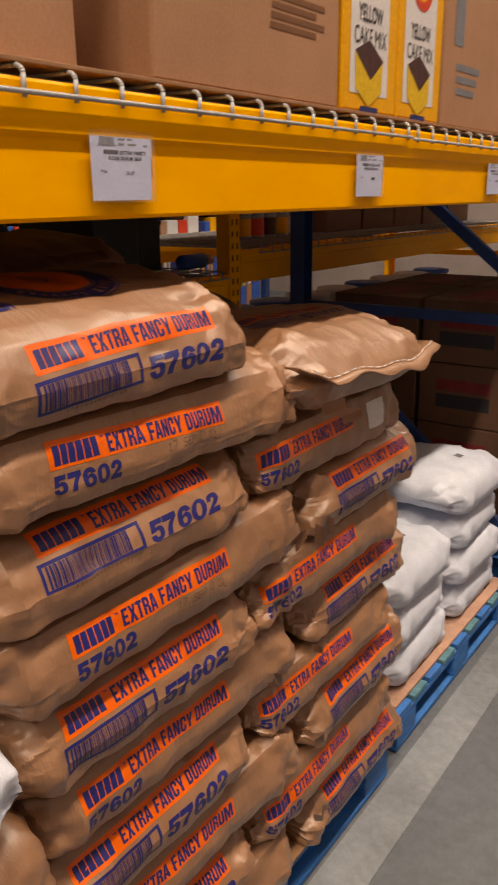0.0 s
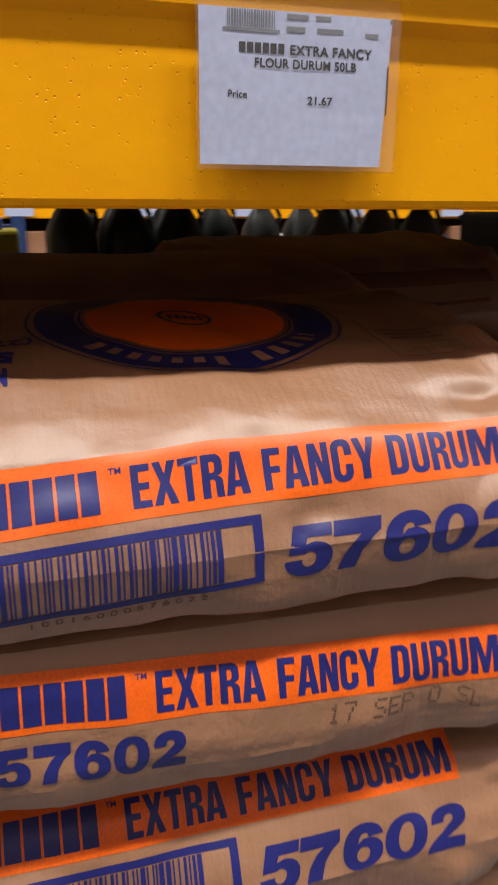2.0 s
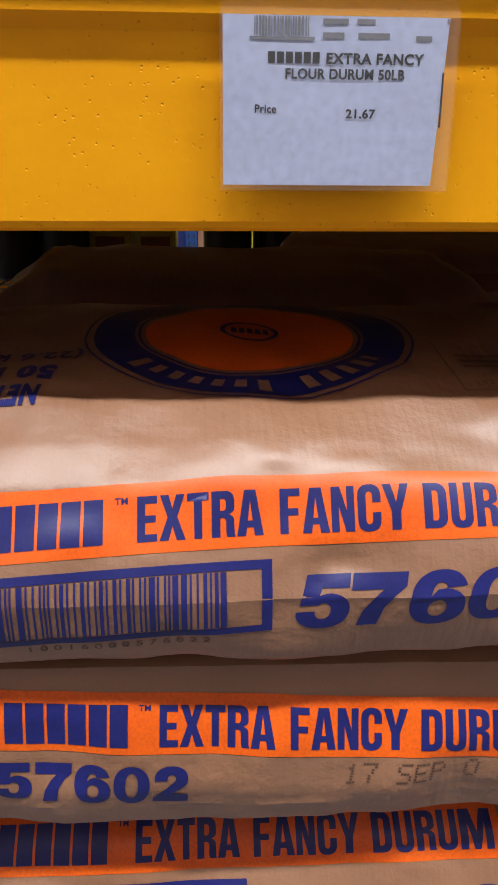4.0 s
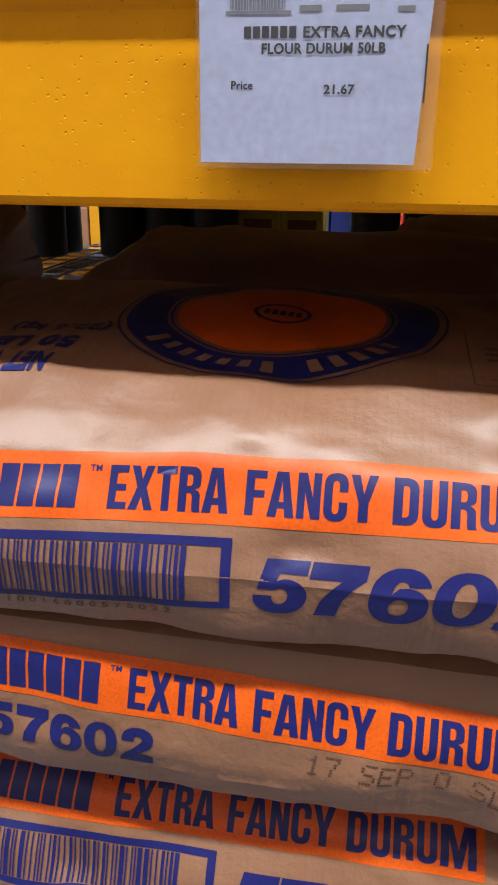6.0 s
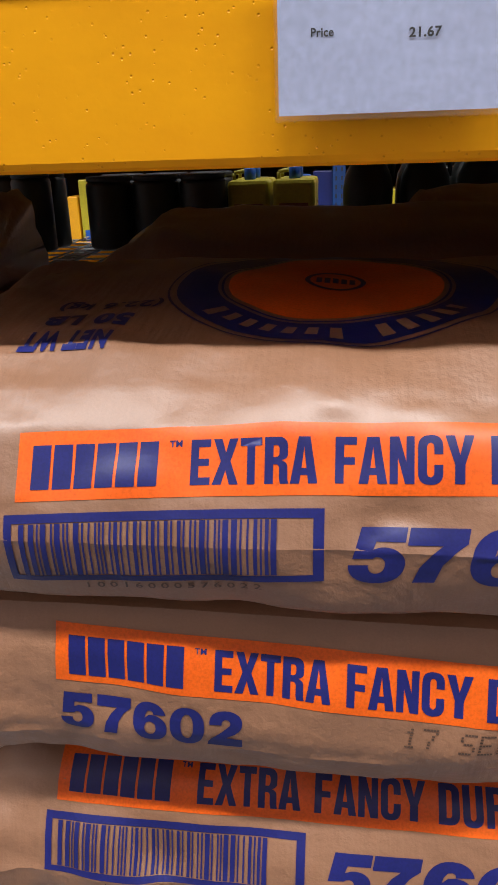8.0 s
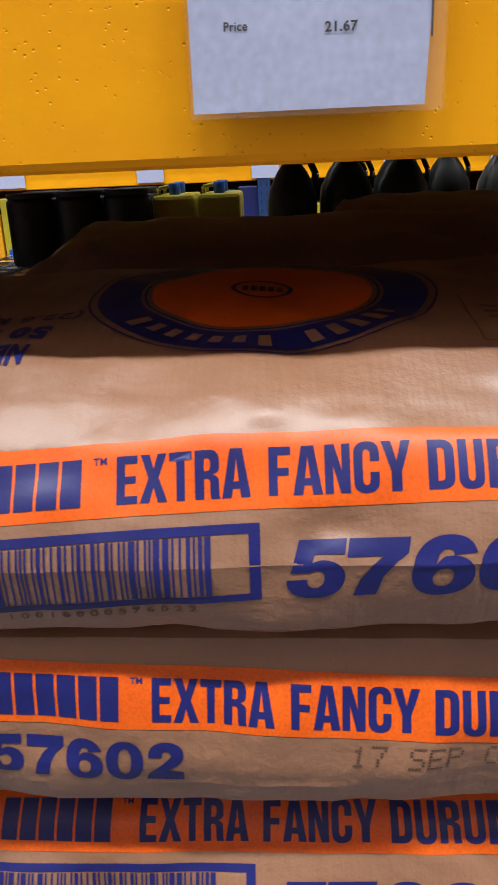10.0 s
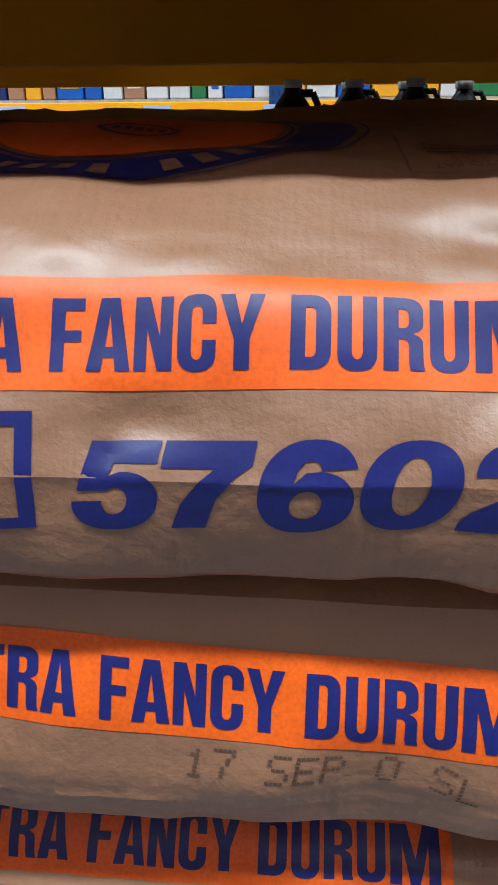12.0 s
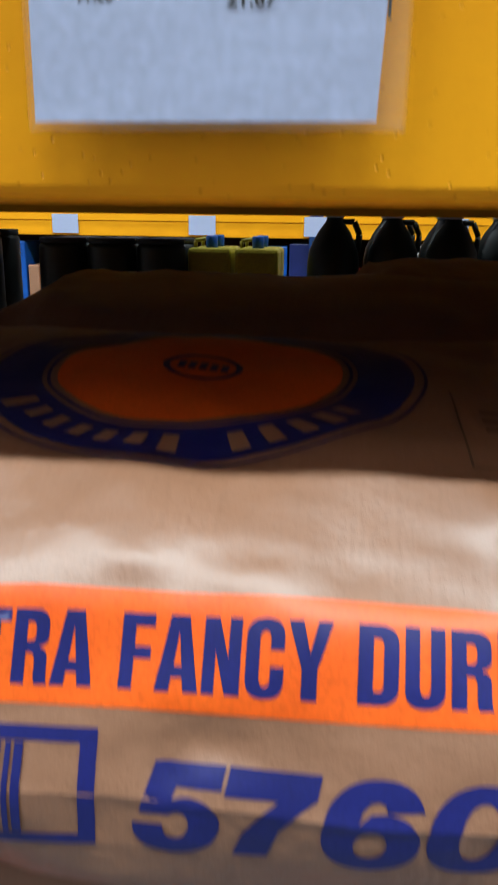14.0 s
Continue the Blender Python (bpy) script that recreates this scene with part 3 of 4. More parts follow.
    block(bm, -w / 2, w / 2 + 0.003, -0.0016, -0.0012, -0.002, h + 0.003)
    sl = part("front_film", bm, SLEEVE, t, "clear plastic film")
    sl.visible_shadow = False
    bm = bmesh.new()
    block(bm, -w / 2, w / 2 + 0.003, 0.0010, 0.0014, -0.002, h + 0.010)
    sl = part("back_film", bm, SLEEVE, t, "clear plastic film")
    sl.visible_shadow = False
    for d in ((-w / 2 - 0.0012, -w / 2), (w / 2 + 0.003, w / 2 + 0.0042)):
        part("side_weld", blocks((d[0], d[1], -0.0019, 0.0014, -0.0032, h + 0.003), bevel=0.0004), SLEEVE, t)
    part("bottom_weld", blocks((-w / 2, w / 2 + 0.003, -0.0019, 0.0014, -0.0032, -0.002), bevel=0.0004), SLEEVE, t)
    bm = bmesh.new()
    n = 16
    wav = lambda i, j: 0.0005 * math.sin(i * 0.5 + j * 0.35) + 0.0003 * math.sin(j * 1.1 - i * 0.4)
    rows = [[bm.verts.new((-w / 2 + 0.0006 + (w - 0.002 - 0.004 * (1 - j / n)) * i / n, -0.0001 + wav(i, j) * 0.2, h * j / n)) for i in range(n + 1)] for j in range(n + 1)]
    for j in range(n):
        for i in range(n):
            bm.faces.new((rows[j][i], rows[j][i + 1], rows[j + 1][i + 1], rows[j + 1][i]))
    part("card", bm, PAPER, t, "white printed card", smooth=True)
    rnd = random.Random(3)
    bars, px = [], -0.0435
    while px < -0.0145:
        d = rnd.choice((0.0005, 0.0008, 0.0012))
        bars.append((px, px + d, -0.0795, -0.0705))
        px += d + rnd.choice((0.0004, 0.0007))
    Y = -0.00042

    def show(nm, mat, shape):
        v, f = flat(moved(shape, 0.0, -0.003), Y)
        return raw(nm, v, f, mat, t, smooth=False)
    tagged(show("code_bars", GREY_PRINT, rects(*bars, cut=None)), kind="stuff")
    tb = lambda s, xa, ww, zt, hh, b=0.0: letters(s, xa, ww, -zt, hh, bold=b, cut=None)
    brand = rects(*[(-0.0363 + 0.0047 * k, -0.0363 + 0.0047 * k + 0.0037, -0.0630, -0.0575) for k in range(6)], cut=None)
    show("product_line", BLACK, joined(brand, tb("EXTRA FANCY", -0.0055, 0.052, 0.0628, 0.0055, 0.03)))
    show("grade_line", BLACK, tb("FLOUR DURUM 50LB", -0.027, 0.0636, 0.0552, 0.0052, 0.03))
    show("price_line", BLACK, joined(tb("Price", -0.043, 0.0115, 0.0375, 0.0042, 0.025), tb("21.67", 0.006, 0.016, 0.0358, 0.0048, 0.03) if full else rects((0.006, 0.022, -0.0358, -0.031), cut=None)))
    small = [(-0.0078, 0.0055, -0.0787, -0.0762), (0.0100, 0.0195, -0.0787, -0.0762), (-0.0078, 0.0035, -0.0723, -0.0695), (0.0108, 0.0275, -0.0723, -0.0695), (0.0415, 0.0500, -0.0713, -0.0688), (-0.046, -0.012, -0.0700, -0.0685), (0.0575, 0.0587, -0.0795, -0.0770)]
    show("small_print", GREY_PRINT, rects(*small, cut=None))
    part("card_edge_mark", blocks((w / 2 - 0.0035, w / 2 - 0.0025, -0.0005, -0.0003, 0.030, 0.057)), BLACK, t)
    return t


price_card(0.0, True)
price_card(0.738, False)
price_card(1.515, False)

# ---------- flour sacks ----------
PROFILE_BAR = [(0.026, -0.005), (0.007, 0.001), (0.0015, 0.022), (0.000, 0.0445), (0.0095, 0.066), (0.027, 0.097), (0.032, 0.104), (0.055, 0.121),
               (0.092, 0.1355), (0.16, 0.139), (0.25, 0.139), (0.34, 0.137), (0.40, 0.115), (0.42, 0.07), (0.405, 0.02), (0.36, 0.0), (0.2, 0.0), (0.08, 0.0)]
PROFILE_TOP = PROFILE_BAR[:8] + [(0.092, 0.139), (0.16, 0.149), (0.25, 0.159), (0.34, 0.160), (0.40, 0.125), (0.42, 0.075), (0.405, 0.02), (0.36, 0.0), (0.2, 0.0), (0.08, 0.0)]
PROFILE_PLAIN = [(0.030, 0.000), (0.006, 0.010), (0.000, 0.038), (0.004, 0.062), (0.011, 0.0865), (0.014, 0.0935), (0.024, 0.116), (0.055, 0.132),
                 (0.10, 0.1385), (0.16, 0.139), (0.25, 0.139), (0.34, 0.137), (0.40, 0.115), (0.42, 0.07), (0.405, 0.02), (0.36, 0.0), (0.2, 0.0), (0.08, 0.0)]


def closed_curve(pts, n=40):
    p = np.array(pts)
    out = []
    k = len(p)
    t = np.linspace(0, 1, n, endpoint=False)[:, None]
    for i in range(k):
        a, b, c, d = p[i - 1], p[i], p[(i + 1) % k], p[(i + 2) % k]
        out.append(0.5 * (2 * b + (c - a) * t + (2 * a - 5 * b + 4 * c - d) * t ** 2 + (3 * b - a - 3 * c + d) * t ** 3))
    return np.vstack(out)


class Sack:
    """A filled paper sack as a grid of points: long along x, its printed gusset facing -y."""

    def __init__(self, profile, zero, length, seed, nx=110, fine=0.0045, rough=1.0, dents=(), taper=(0.045, 0.035), flat_end=(0.55, 0.6), inset=(0.16, 0.12)):
        cv = closed_curve(profile)
        pl = np.array(profile)
        tt = np.linspace(0, 1, 40, endpoint=False)[:, None]
        lin = np.vstack([pl[i] * (1 - tt) + pl[(i + 1) % len(pl)] * tt for i in range(len(pl))])
        cv = 0.3 * cv + 0.7 * lin
        start = int(np.argmax(cv[:, 0]))
        cv = np.roll(cv, -start, axis=0)
        z_loop = np.vstack([cv, cv[:1]])
        arc = np.concatenate([[0], np.cumsum(np.linalg.norm(np.diff(z_loop, axis=0), axis=1))])
        # walk from the back over the top, down the front and back below
        if z_loop[60, 1] < z_loop[0, 1]:
            z_loop = z_loop[::-1]
            arc = arc[-1] - arc[::-1]
        front = arc[np.argmin(np.linalg.norm(z_loop - np.array(zero), axis=1))]
        stations = [0.0]
        while stations[-1] < arc[-1] - 0.02:
            b = stations[-1] - front
            stations.append(stations[-1] + (fine if -0.095 < b < 0.135 else fine * 3.2))
        s = np.array(stations)
        self.b = s - front
        y = np.interp(s, arc, z_loop[:, 0])[:, None]
        z = np.interp(s, arc, z_loop[:, 1])[:, None]
        x = np.linspace(-length / 2, length / 2, nx)[None, :]
        self.x0, self.length, self.nx, self.ns = -length / 2, length, nx, len(s)
        e = length / 2 - np.abs(x)
        right = (x > 0)
        taper = np.where(right, taper[1], taper[0])
        flat_end = np.where(right, flat_end[1], flat_end[0])
        inset = np.where(right, inset[1], inset[0])
        wob = 0.030 * vnoise(x * 0 + seed * 1.7, y * 14, z * 16 + np.sign(x) * 3.3, True)
        q = np.clip((e + wob * (e < taper)) / taper, 0, 1)
        sc = flat_end + (1 - flat_end) * np.minimum(1.0, 0.25 * np.sqrt(1 - (1 - q) ** 2) + 0.75 * q)
        mid = 0.055
        zz = mid + (z - mid) * sc + 0 * x
        yy = y + (0.21 - y) * inset * (1 - q) ** 2 + 0 * x
        xx = x + 0 * y
        P = np.stack([xx, yy, zz], -1)
        N = self.normals(P)
        o = seed * 5.37
        near = (1 - q) ** 1.2
        d = 0.0016 * vnoise(xx * 7 + o, yy * 9, zz * 12 + o) + 0.0006 * vnoise(xx * 21 + o, yy * 26 + 3, zz * 30)
        ridge = 1 - np.abs(vnoise(xx * 15 + o, yy * 15 + o, zz * 22)) * 2.4
        ridge2 = 1 - np.abs(vnoise(xx * 30 + o, yy * 24 + 9, zz * 38 + o)) * 2.2
        d += (0.0004 + 0.0035 * near) * np.clip(ridge, -0.7, 1) + (0.0002 + 0.0018 * near) * np.clip(ridge2, -0.7, 1)
        wide = np.clip(1 - e / 0.17, 0, 1) ** 1.2
        d += (0.0030 + 0.004 * wide) * facets(xx, yy, zz, 10, o) + (0.0030 + 0.0075 * wide) * facets(xx, yy, zz, 23, o + 3) + 0.0045 * wide * facets(xx, yy, zz, 48, o + 5)
        line = np.exp(-np.abs(vnoise(xx * 13 + o, yy * 16 + 2, zz * 19 + o, True)) / 0.06) + 0.7 * np.exp(-np.abs(vnoise(zz * 26 - xx * 9 + o, yy * 12, xx * 20 + zz * 11 + o, True)) / 0.07)
        d += (0.0003 + 0.0026 * wide) * line
        folds = 0
        for k in range(7):
            rs = np.random.RandomState(int(seed * 31 + k))
            a, f0, ph = rs.uniform(-1.3, 1.3), rs.uniform(5, 13), rs.uniform(0, 9)
            u = (math.cos(a) * xx + math.sin(a) * (zz + 0.5 * yy)) * f0 + ph + 0.35 * vnoise(xx * 4 + ph, yy * 4, zz * 4 + k)
            w = np.clip(0.5 + 1.4 * vnoise(xx * 6 + 11 * k, yy * 6 + o, zz * 6), 0, 1)
            folds = folds + w * (np.abs((u % 1.0) - 0.5) * 2 - 0.5) / f0
        d += (0.014 + 0.042 * wide) * folds
        for side in (-1, 1):
            rs = np.random.RandomState(int(seed * 17 + side + 2))
            reach, lift = rs.uniform(0.06, 0.10), rs.uniform(0.045, 0.07)
            ee = length / 2 - side * xx + 0.010 * (zz - lift) / 0.06
            inside = np.clip(1 - ee / reach, 0, 1) * (side * xx > 0)
            up = (zz - lift) / 0.065
            d -= 0.012 * inside * np.clip(1 - np.abs(up), 0, 1) ** 0.7
            d += 0.0030 * np.exp(-np.abs(ee - reach) / 0.011) * (side * xx > 0) * (yy < 0.12)
        tucks = np.abs(vnoise(xx * 3 + o, yy * 60, zz * 70 + o))
        d -= 0.006 * near * tucks
        b = self.b[:, None]
        for dx, db, rx, rb, amp in dents:
            d += amp * np.exp(-((xx - dx) / rx) ** 2 - ((b - db) / rb) ** 2)
        crease = 0.0009 * np.clip(0.6 + vnoise(xx * 25 + o, 4.5, 0.5), 0, 1) * np.exp(-((b - 0.0685 - 0.0012 * vnoise(xx * 10 + o, 1.5, 2.5)) / 0.0012) ** 2)
        d += crease * (1 if zero[1] > 0.1 else 0.6)
        P = P + N * (d * rough)[..., None]
        P[..., 2] = np.maximum(P[..., 2], -0.003)
        self.P, self.N = P, self.normals(P)

    @staticmethod
    def normals(P):
        du = np.gradient(P, axis=1)
        ds = np.gradient(P, axis=0)
        n = np.cross(du, ds)
        n = n / (np.linalg.norm(n, axis=-1, keepdims=True) + 1e-12)
        c = P.mean(axis=(0, 1))
        if ((P - c) * n).sum(-1).mean() < 0:
            n = -n
        return n

    def mesh(self):
        v = self.P.reshape(-1, 3)
        a = np.arange(self.ns * self.nx).reshape(self.ns, self.nx)
        nxt = np.roll(a, -1, axis=0)
        f = np.stack([a[:, :-1], nxt[:, :-1], nxt[:, 1:], a[:, 1:]], -1).reshape(-1, 4).tolist()
        caps = []
        for col, push in ((0, -0.012), (self.nx - 1, 0.012)):
            c = self.P[:, col].mean(axis=0) + np.array((push, 0, 0))
            caps.append(c)
            k = len(v) + len(caps) - 1
            for i in range(self.ns):
                j = (i + 1) % self.ns
                f.append((a[i, col], a[j, col], k) if push > 0 else (a[j, col], a[i, col], k))
        return np.vstack([v, caps]), f

    def lay(self, shape, lift):
        p, f = shape
        u = np.clip((p[:, 0] - self.x0) / self.length * (self.nx - 1), 0, self.nx - 1.001)
        s = np.interp(p[:, 1], self.b, np.arange(self.ns))
        s = np.clip(s, 0, self.ns - 1.001)
        i, j = s.astype(int), u.astype(int)
        a, c = (s - i)[:, None], (u - j)[:, None]
        mixq = lambda G: G[i, j] * (1 - a) * (1 - c) + G[i + 1, j] * a * (1 - c) + G[i, j + 1] * (1 - a) * c + G[i + 1, j + 1] * a * c
        return mixq(self.P) + mixq(self.N) * lift, f


# print of the sacks, in metres from the band's top left
LETTERS = joined(word("EXTRA", 0.1055, 0.0735, 0.0, 0.0268), word("FANCY", 0.1895, 0.0765, 0.0, 0.0268),
                 word("DURUM", 0.2757, 0.0893, 0.0, 0.0268, gap=0.0022), letters("TM", 0.0925, 0.0075, 0.0, 0.004, bold=0.02),
                 rects(*[(0.0090 + 0.0131 * k, 0.0090 + 0.0131 * k + 0.0112, 0.0, 0.0268) for k in range(6)]))
WORDS = moved(LETTERS, 0.0, 0.0037)
BAND = rects((0.0, 0.3710, -0.0045, 0.0372))
rnd = random.Random(11)
stripes, px = [], 0.003
while px < 0.158:
    d = rnd.choice((0.0012, 0.0012, 0.0022, 0.0034))
    stripes.append((px, px + d, 0.0506, 0.0835))
    px += d + rnd.choice((0.0012, 0.0016, 0.0028))
CODE = joined(rects((-0.007, 0.184, 0.0446, 0.0500), (-0.007, 0.184, 0.0842, 0.0884), (-0.007, -0.002, 0.0500, 0.0842), (0.1778, 0.184, 0.0500, 0.0842)))
CODE_BARS = rects(*stripes)
CODE_TEXT = letters("1 0 0 1 6 0 0 0 5 7 6 0 2 2", 0.0406, 0.107, 0.0902, 0.0047, bold=0.012)
DIGITS_BIG = joined(*[glyph(number_glyph(c), a, b - a, 0.0550, 0.0330, 0.18) for c, a, b in (("5", 0.1990, 0.2305), ("7", 0.2297, 0.2623), ("6", 0.2656, 0.2998), ("0", 0.3015, 0.3361), ("2", 0.3378, 0.3705))])
WORDS_PLAIN = moved(LETTERS, 0.0, 0.0024)
DIGITS_SMALL = figures("57602", 0.002, 0.122, 0.0425, 0.0268, 0.0020, 0.03)
DATE = dot_stamp("17 SEP 0 SL", 0.2265, 0.126, 0.0400, 0.0140)
BAND_B = rects((0.0, 0.3710, -0.0055, 0.0340))


def sloped(shape, x0, slope, sag=0.0):
    """Print that runs askew over the paper: lower by slope per metre from x0 on, with a sag at the start."""
    p = shape[0].copy()
    p[:, 1] += slope * (p[:, 0] - x0) + sag * np.clip(x0 - p[:, 0], 0, None) ** 1.5
    return p, shape[1]


def print_bar(t, sack, dx, db=0.0, slope=0.0, sag=0.0):
    """Print of the side that carries a code panel."""
    for nm, shape, lift, mat in (("colour_band", BAND, 0.0004, ORANGE), ("lettering", WORDS, 0.0007, BLUE), ("code_frame", CODE, 0.0005, BLUE), ("code_lines", CODE_BARS, 0.0009, BLUE), ("code_text", CODE_TEXT, 0.0005, STAMP), ("product_number", DIGITS_BIG, 0.0005, BLUE)):
        v, f = sack.lay(moved(sloped(shape, 0.19, slope, sag), dx, db), lift)
        ob = raw(nm, v, f, mat, t)
        if nm == "code_lines":
            tagged(ob, kind="stuff")


def print_plain(t, sack, dx, dated=True, db=0.0, slope=0.0):
    items = [("colour_band", BAND_B, 0.0004, ORANGE), ("lettering", WORDS_PLAIN, 0.0007, BLUE), ("product_number", DIGITS_SMALL, 0.0005, BLUE)]
    if dated:
        items.append(("date_stamp", DATE, 0.0005, STAMP))
    for nm, shape, lift, mat in items:
        v, f = sack.lay(moved(sloped(shape, 0.2, slope * (0.3 if nm == "date_stamp" else 1.0)), dx, db), lift)
        ob = raw(nm, v, f, mat, t)
        if nm == "date_stamp":
            tagged(ob, kind="stuff")


def tab(t, at, size, turn):
    """A folded paper tab of a sack's closed end."""
    w, h, d = size
    bm = bmesh.new()
    prof = [(-w / 2, 0), (-w / 4, d), (w / 4, d * 0.4), (w / 2, d * 0.9)]
    rows = []
    for z, s in ((0, 1.0), (h * 0.5, 0.95), (h, 0.82)):
        rows.append([bm.verts.new((a * s, -b, z + 0.006 * math.sin(9 * a / w))) for a, b in prof])
    for r0, r1 in zip(rows, rows[1:]):
        for i in range(3):
            bm.faces.new((r0[i], r0[i + 1], r1[i + 1], r1[i]))
    g = bmesh.ops.solidify(bm, geom=bm.faces[:], thickness=0.004)
    bmesh.ops.transform(bm, matrix=pose(*at, *turn), verts=bm.verts)
    return part("end_tab", bm, KRAFT, t, "folded kraft paper end")


BASE, PITCH = 1.395, 0.1385
FLOUR = "kraft paper flour sack with orange band, stacked on the pallet"
jit = random.Random(5)
sacks = {}
layer_tilt = {0: 0.0, 1: 1.4, 2: 0.3, 3: 0.5, 4: 0.9, 5: 1.2}
for k in range(10):
    z = BASE - PITCH * k
    tilt = layer_tilt.get(k, jit.uniform(0.2, 1.0))
    out = -0.055 if k == 0 else -0.058 + jit.uniform(-0.004, 0.004)
    if k % 2 == 0:
        bx = -0.058 if k < 4 else -0.033
        dents = ((0.065, 0.048, 0.022, 0.010, -0.005), (0.05, 0.058, 0.006, 0.008, -0.003), (0.20, -0.03, 0.03, 0.012, -0.007), (-0.09, 0.03, 0.02, 0.012, 0.003), (0.030, -0.016, 0.014, 0.009, 0.0018), (0.080, -0.012, 0.018, 0.008, 0.0016), (0.22, -0.050, 0.05, 0.014, 0.0014), (0.235, -0.034, 0.05, 0.006, -0.0012)) if k == 0 else ((jit.uniform(-0.1, 0.2), 0.05, 0.02, 0.015, -0.004),)
        sack = Sack(PROFILE_TOP if k == 0 else PROFILE_BAR, (0.032, 0.104), 0.62 if k < 4 else 0.57, 1 + k, dents=dents, rough=1.0 if k == 0 else 1.45, nx=200 if k == 0 else 110, fine=0.003 if k == 0 else 0.0045, taper=(0.08, 0.05), flat_end=(0.66, 0.62), inset=(0.26, 0.14))
        t = thing("flour_sack", pose(bx, out, z, 0, tilt, jit.uniform(-0.8, 0.8) if k else 0), FLOUR if k else "creased kraft paper flour sack on top of the stack", "sack", "flour sacks")
        raw("sack_body", *sack.mesh(), KRAFT, t, crisp=20)
        dx = (-0.2175 if k == 0 else -0.2305 if k == 2 else -0.2305 + jit.uniform(-0.006, 0.006)) - bx
        print_bar(t, sack, dx, -0.0200 if k == 2 else 0.0, -0.016 if k == 0 else 0.004, 0.075 if k == 0 else 0.0)
        if k == 0:
            cx, cb, r = -0.0335 - bx, -0.2018, 0.131
            raw("emblem_ring", *sack.lay(joined(ring(cx, cb, r * 0.985, r), ring(cx, cb, r * 0.70, r * 0.945), ring(cx, cb, r * 0.665, r * 0.68)), 0.0008), BLUE, t)
            raw("emblem_disc", *sack.lay(ring(cx, cb, 0, r * 0.635, 64), 0.0008), ORANGE, t)
            raw("emblem_mark", *sack.lay(joined(ring(cx, cb - 0.005, 0.020, 0.024, 32), rects(*[(cx - 0.015 + 0.0065 * i, cx - 0.0105 + 0.0065 * i, cb - 0.012, cb + 0.002) for i in range(5)])), 0.0013), BLUE, t)
            for i in range(13):
                if i != 7:
                    a = math.radians(218 + 8.6 * i)
                    raw("emblem_bar", *sack.lay(ring(cx, cb, r * 0.76, r * (0.90 if i in (0, 6, 8, 9, 10, 11) else 0.86), 2, a, a + math.radians(4.4)), 0.0014), KRAFT, t)
            raw("weight_print", *sack.lay(joined(letters("NET WT", -0.240 - bx, 0.061, -0.088, 0.026, bold=0.05, flip=True), letters("50 LB", -0.236 - bx, 0.062, -0.126, 0.027, bold=0.05, flip=True), letters("(22.6 kg)", -0.24 - bx, 0.080, -0.166, 0.026, bold=0.03, flip=True)), 0.0008), BLUE, t)
            wx = 0.106 - bx
            raw("notice_print", *sack.lay(joined(rects((wx, wx + 0.0012, -0.175, -0.082), (wx, wx + 0.09, -0.0832, -0.082)), letters("READY-TO-EAT", wx + 0.012, 0.05, -0.098, 0.0075, flip=True), letters("THOROUGHLY", wx + 0.02, 0.045, -0.110, 0.0075, flip=True), rects(*[(wx + 0.012, wx + 0.06 - 0.006 * (i % 2), -0.125 - 0.012 * i, -0.120 - 0.012 * i) for i in range(3)])), 0.0008), STAMP, t)
    else:
        px0 = -0.36 if k < 4 else -0.31
        cx = (px0 + 0.41) / 2
        sack = Sack(PROFILE_PLAIN, (0.014, 0.0935), 0.41 - px0, 20 + k, rough=1.4, nx=190 if k == 1 else 124, fine=0.003 if k == 1 else 0.0045, taper=(0.09, 0.02), flat_end=(0.62, 0.86), inset=(0.32, 0.08))
        t = thing("flour_sack", pose(cx, out + 0.005, z, 0, tilt, jit.uniform(-0.8, 0.8)), FLOUR, "sack", "flour sacks")
        raw("sack_body", *sack.mesh(), KRAFT, t, crisp=20)
        print_plain(t, sack, -0.2105 + (0 if k == 1 else jit.uniform(-0.004, 0.012)) - cx, k < 4, 0.0, 0.042 if k == 1 else 0.01)
    # second column along the rack
    if k < 2:
        continue
    if k % 2 == 0:
        sack = Sack(PROFILE_PLAIN, (0.014, 0.0935), 0.64, 40 + k, nx=110, rough=1.45, flat_end=(0.66, 0.8))
        cx = 0.595
        t = thing("flour_sack", pose(cx, -0.04 + jit.uniform(-0.008, 0.008), z - 0.004, 0, jit.uniform(-0.6, 0.6), jit.uniform(-1, 1)), FLOUR, "sack", "flour sacks")
        raw("sack_body", *sack.mesh(), KRAFT, t, crisp=20)
        print_plain(t, sack, 0.30 - cx + jit.uniform(-0.005, 0.015), False)
        sacks[k] = t
        if k == 2:
            raw("white_sticker", *sack.lay(rects((0.135, 0.215, -0.004, 0.058)), 0.0012), PACK_WHITE, t, "blank white sticker")
            t["label"] = "kraft paper flour sack with a white sticker"
    else:
        sack = Sack(PROFILE_BAR, (0.032, 0.104), 0.54, 60 + k, nx=100, rough=1.45, flat_end=(0.66, 0.8))
        cx = 0.735
        t = thing("flour_sack", pose(cx, -0.045 + jit.uniform(-0.008, 0.008), z, 0, jit.uniform(-0.6, 0.6), jit.uniform(-1, 1)), FLOUR, "sack", "flour sacks")
        raw("sack_body", *sack.mesh(), KRAFT, t, crisp=20)
        sacks[k] = t
        print_bar(t, sack, 0.555 - cx + jit.uniform(-0.004, 0.006))

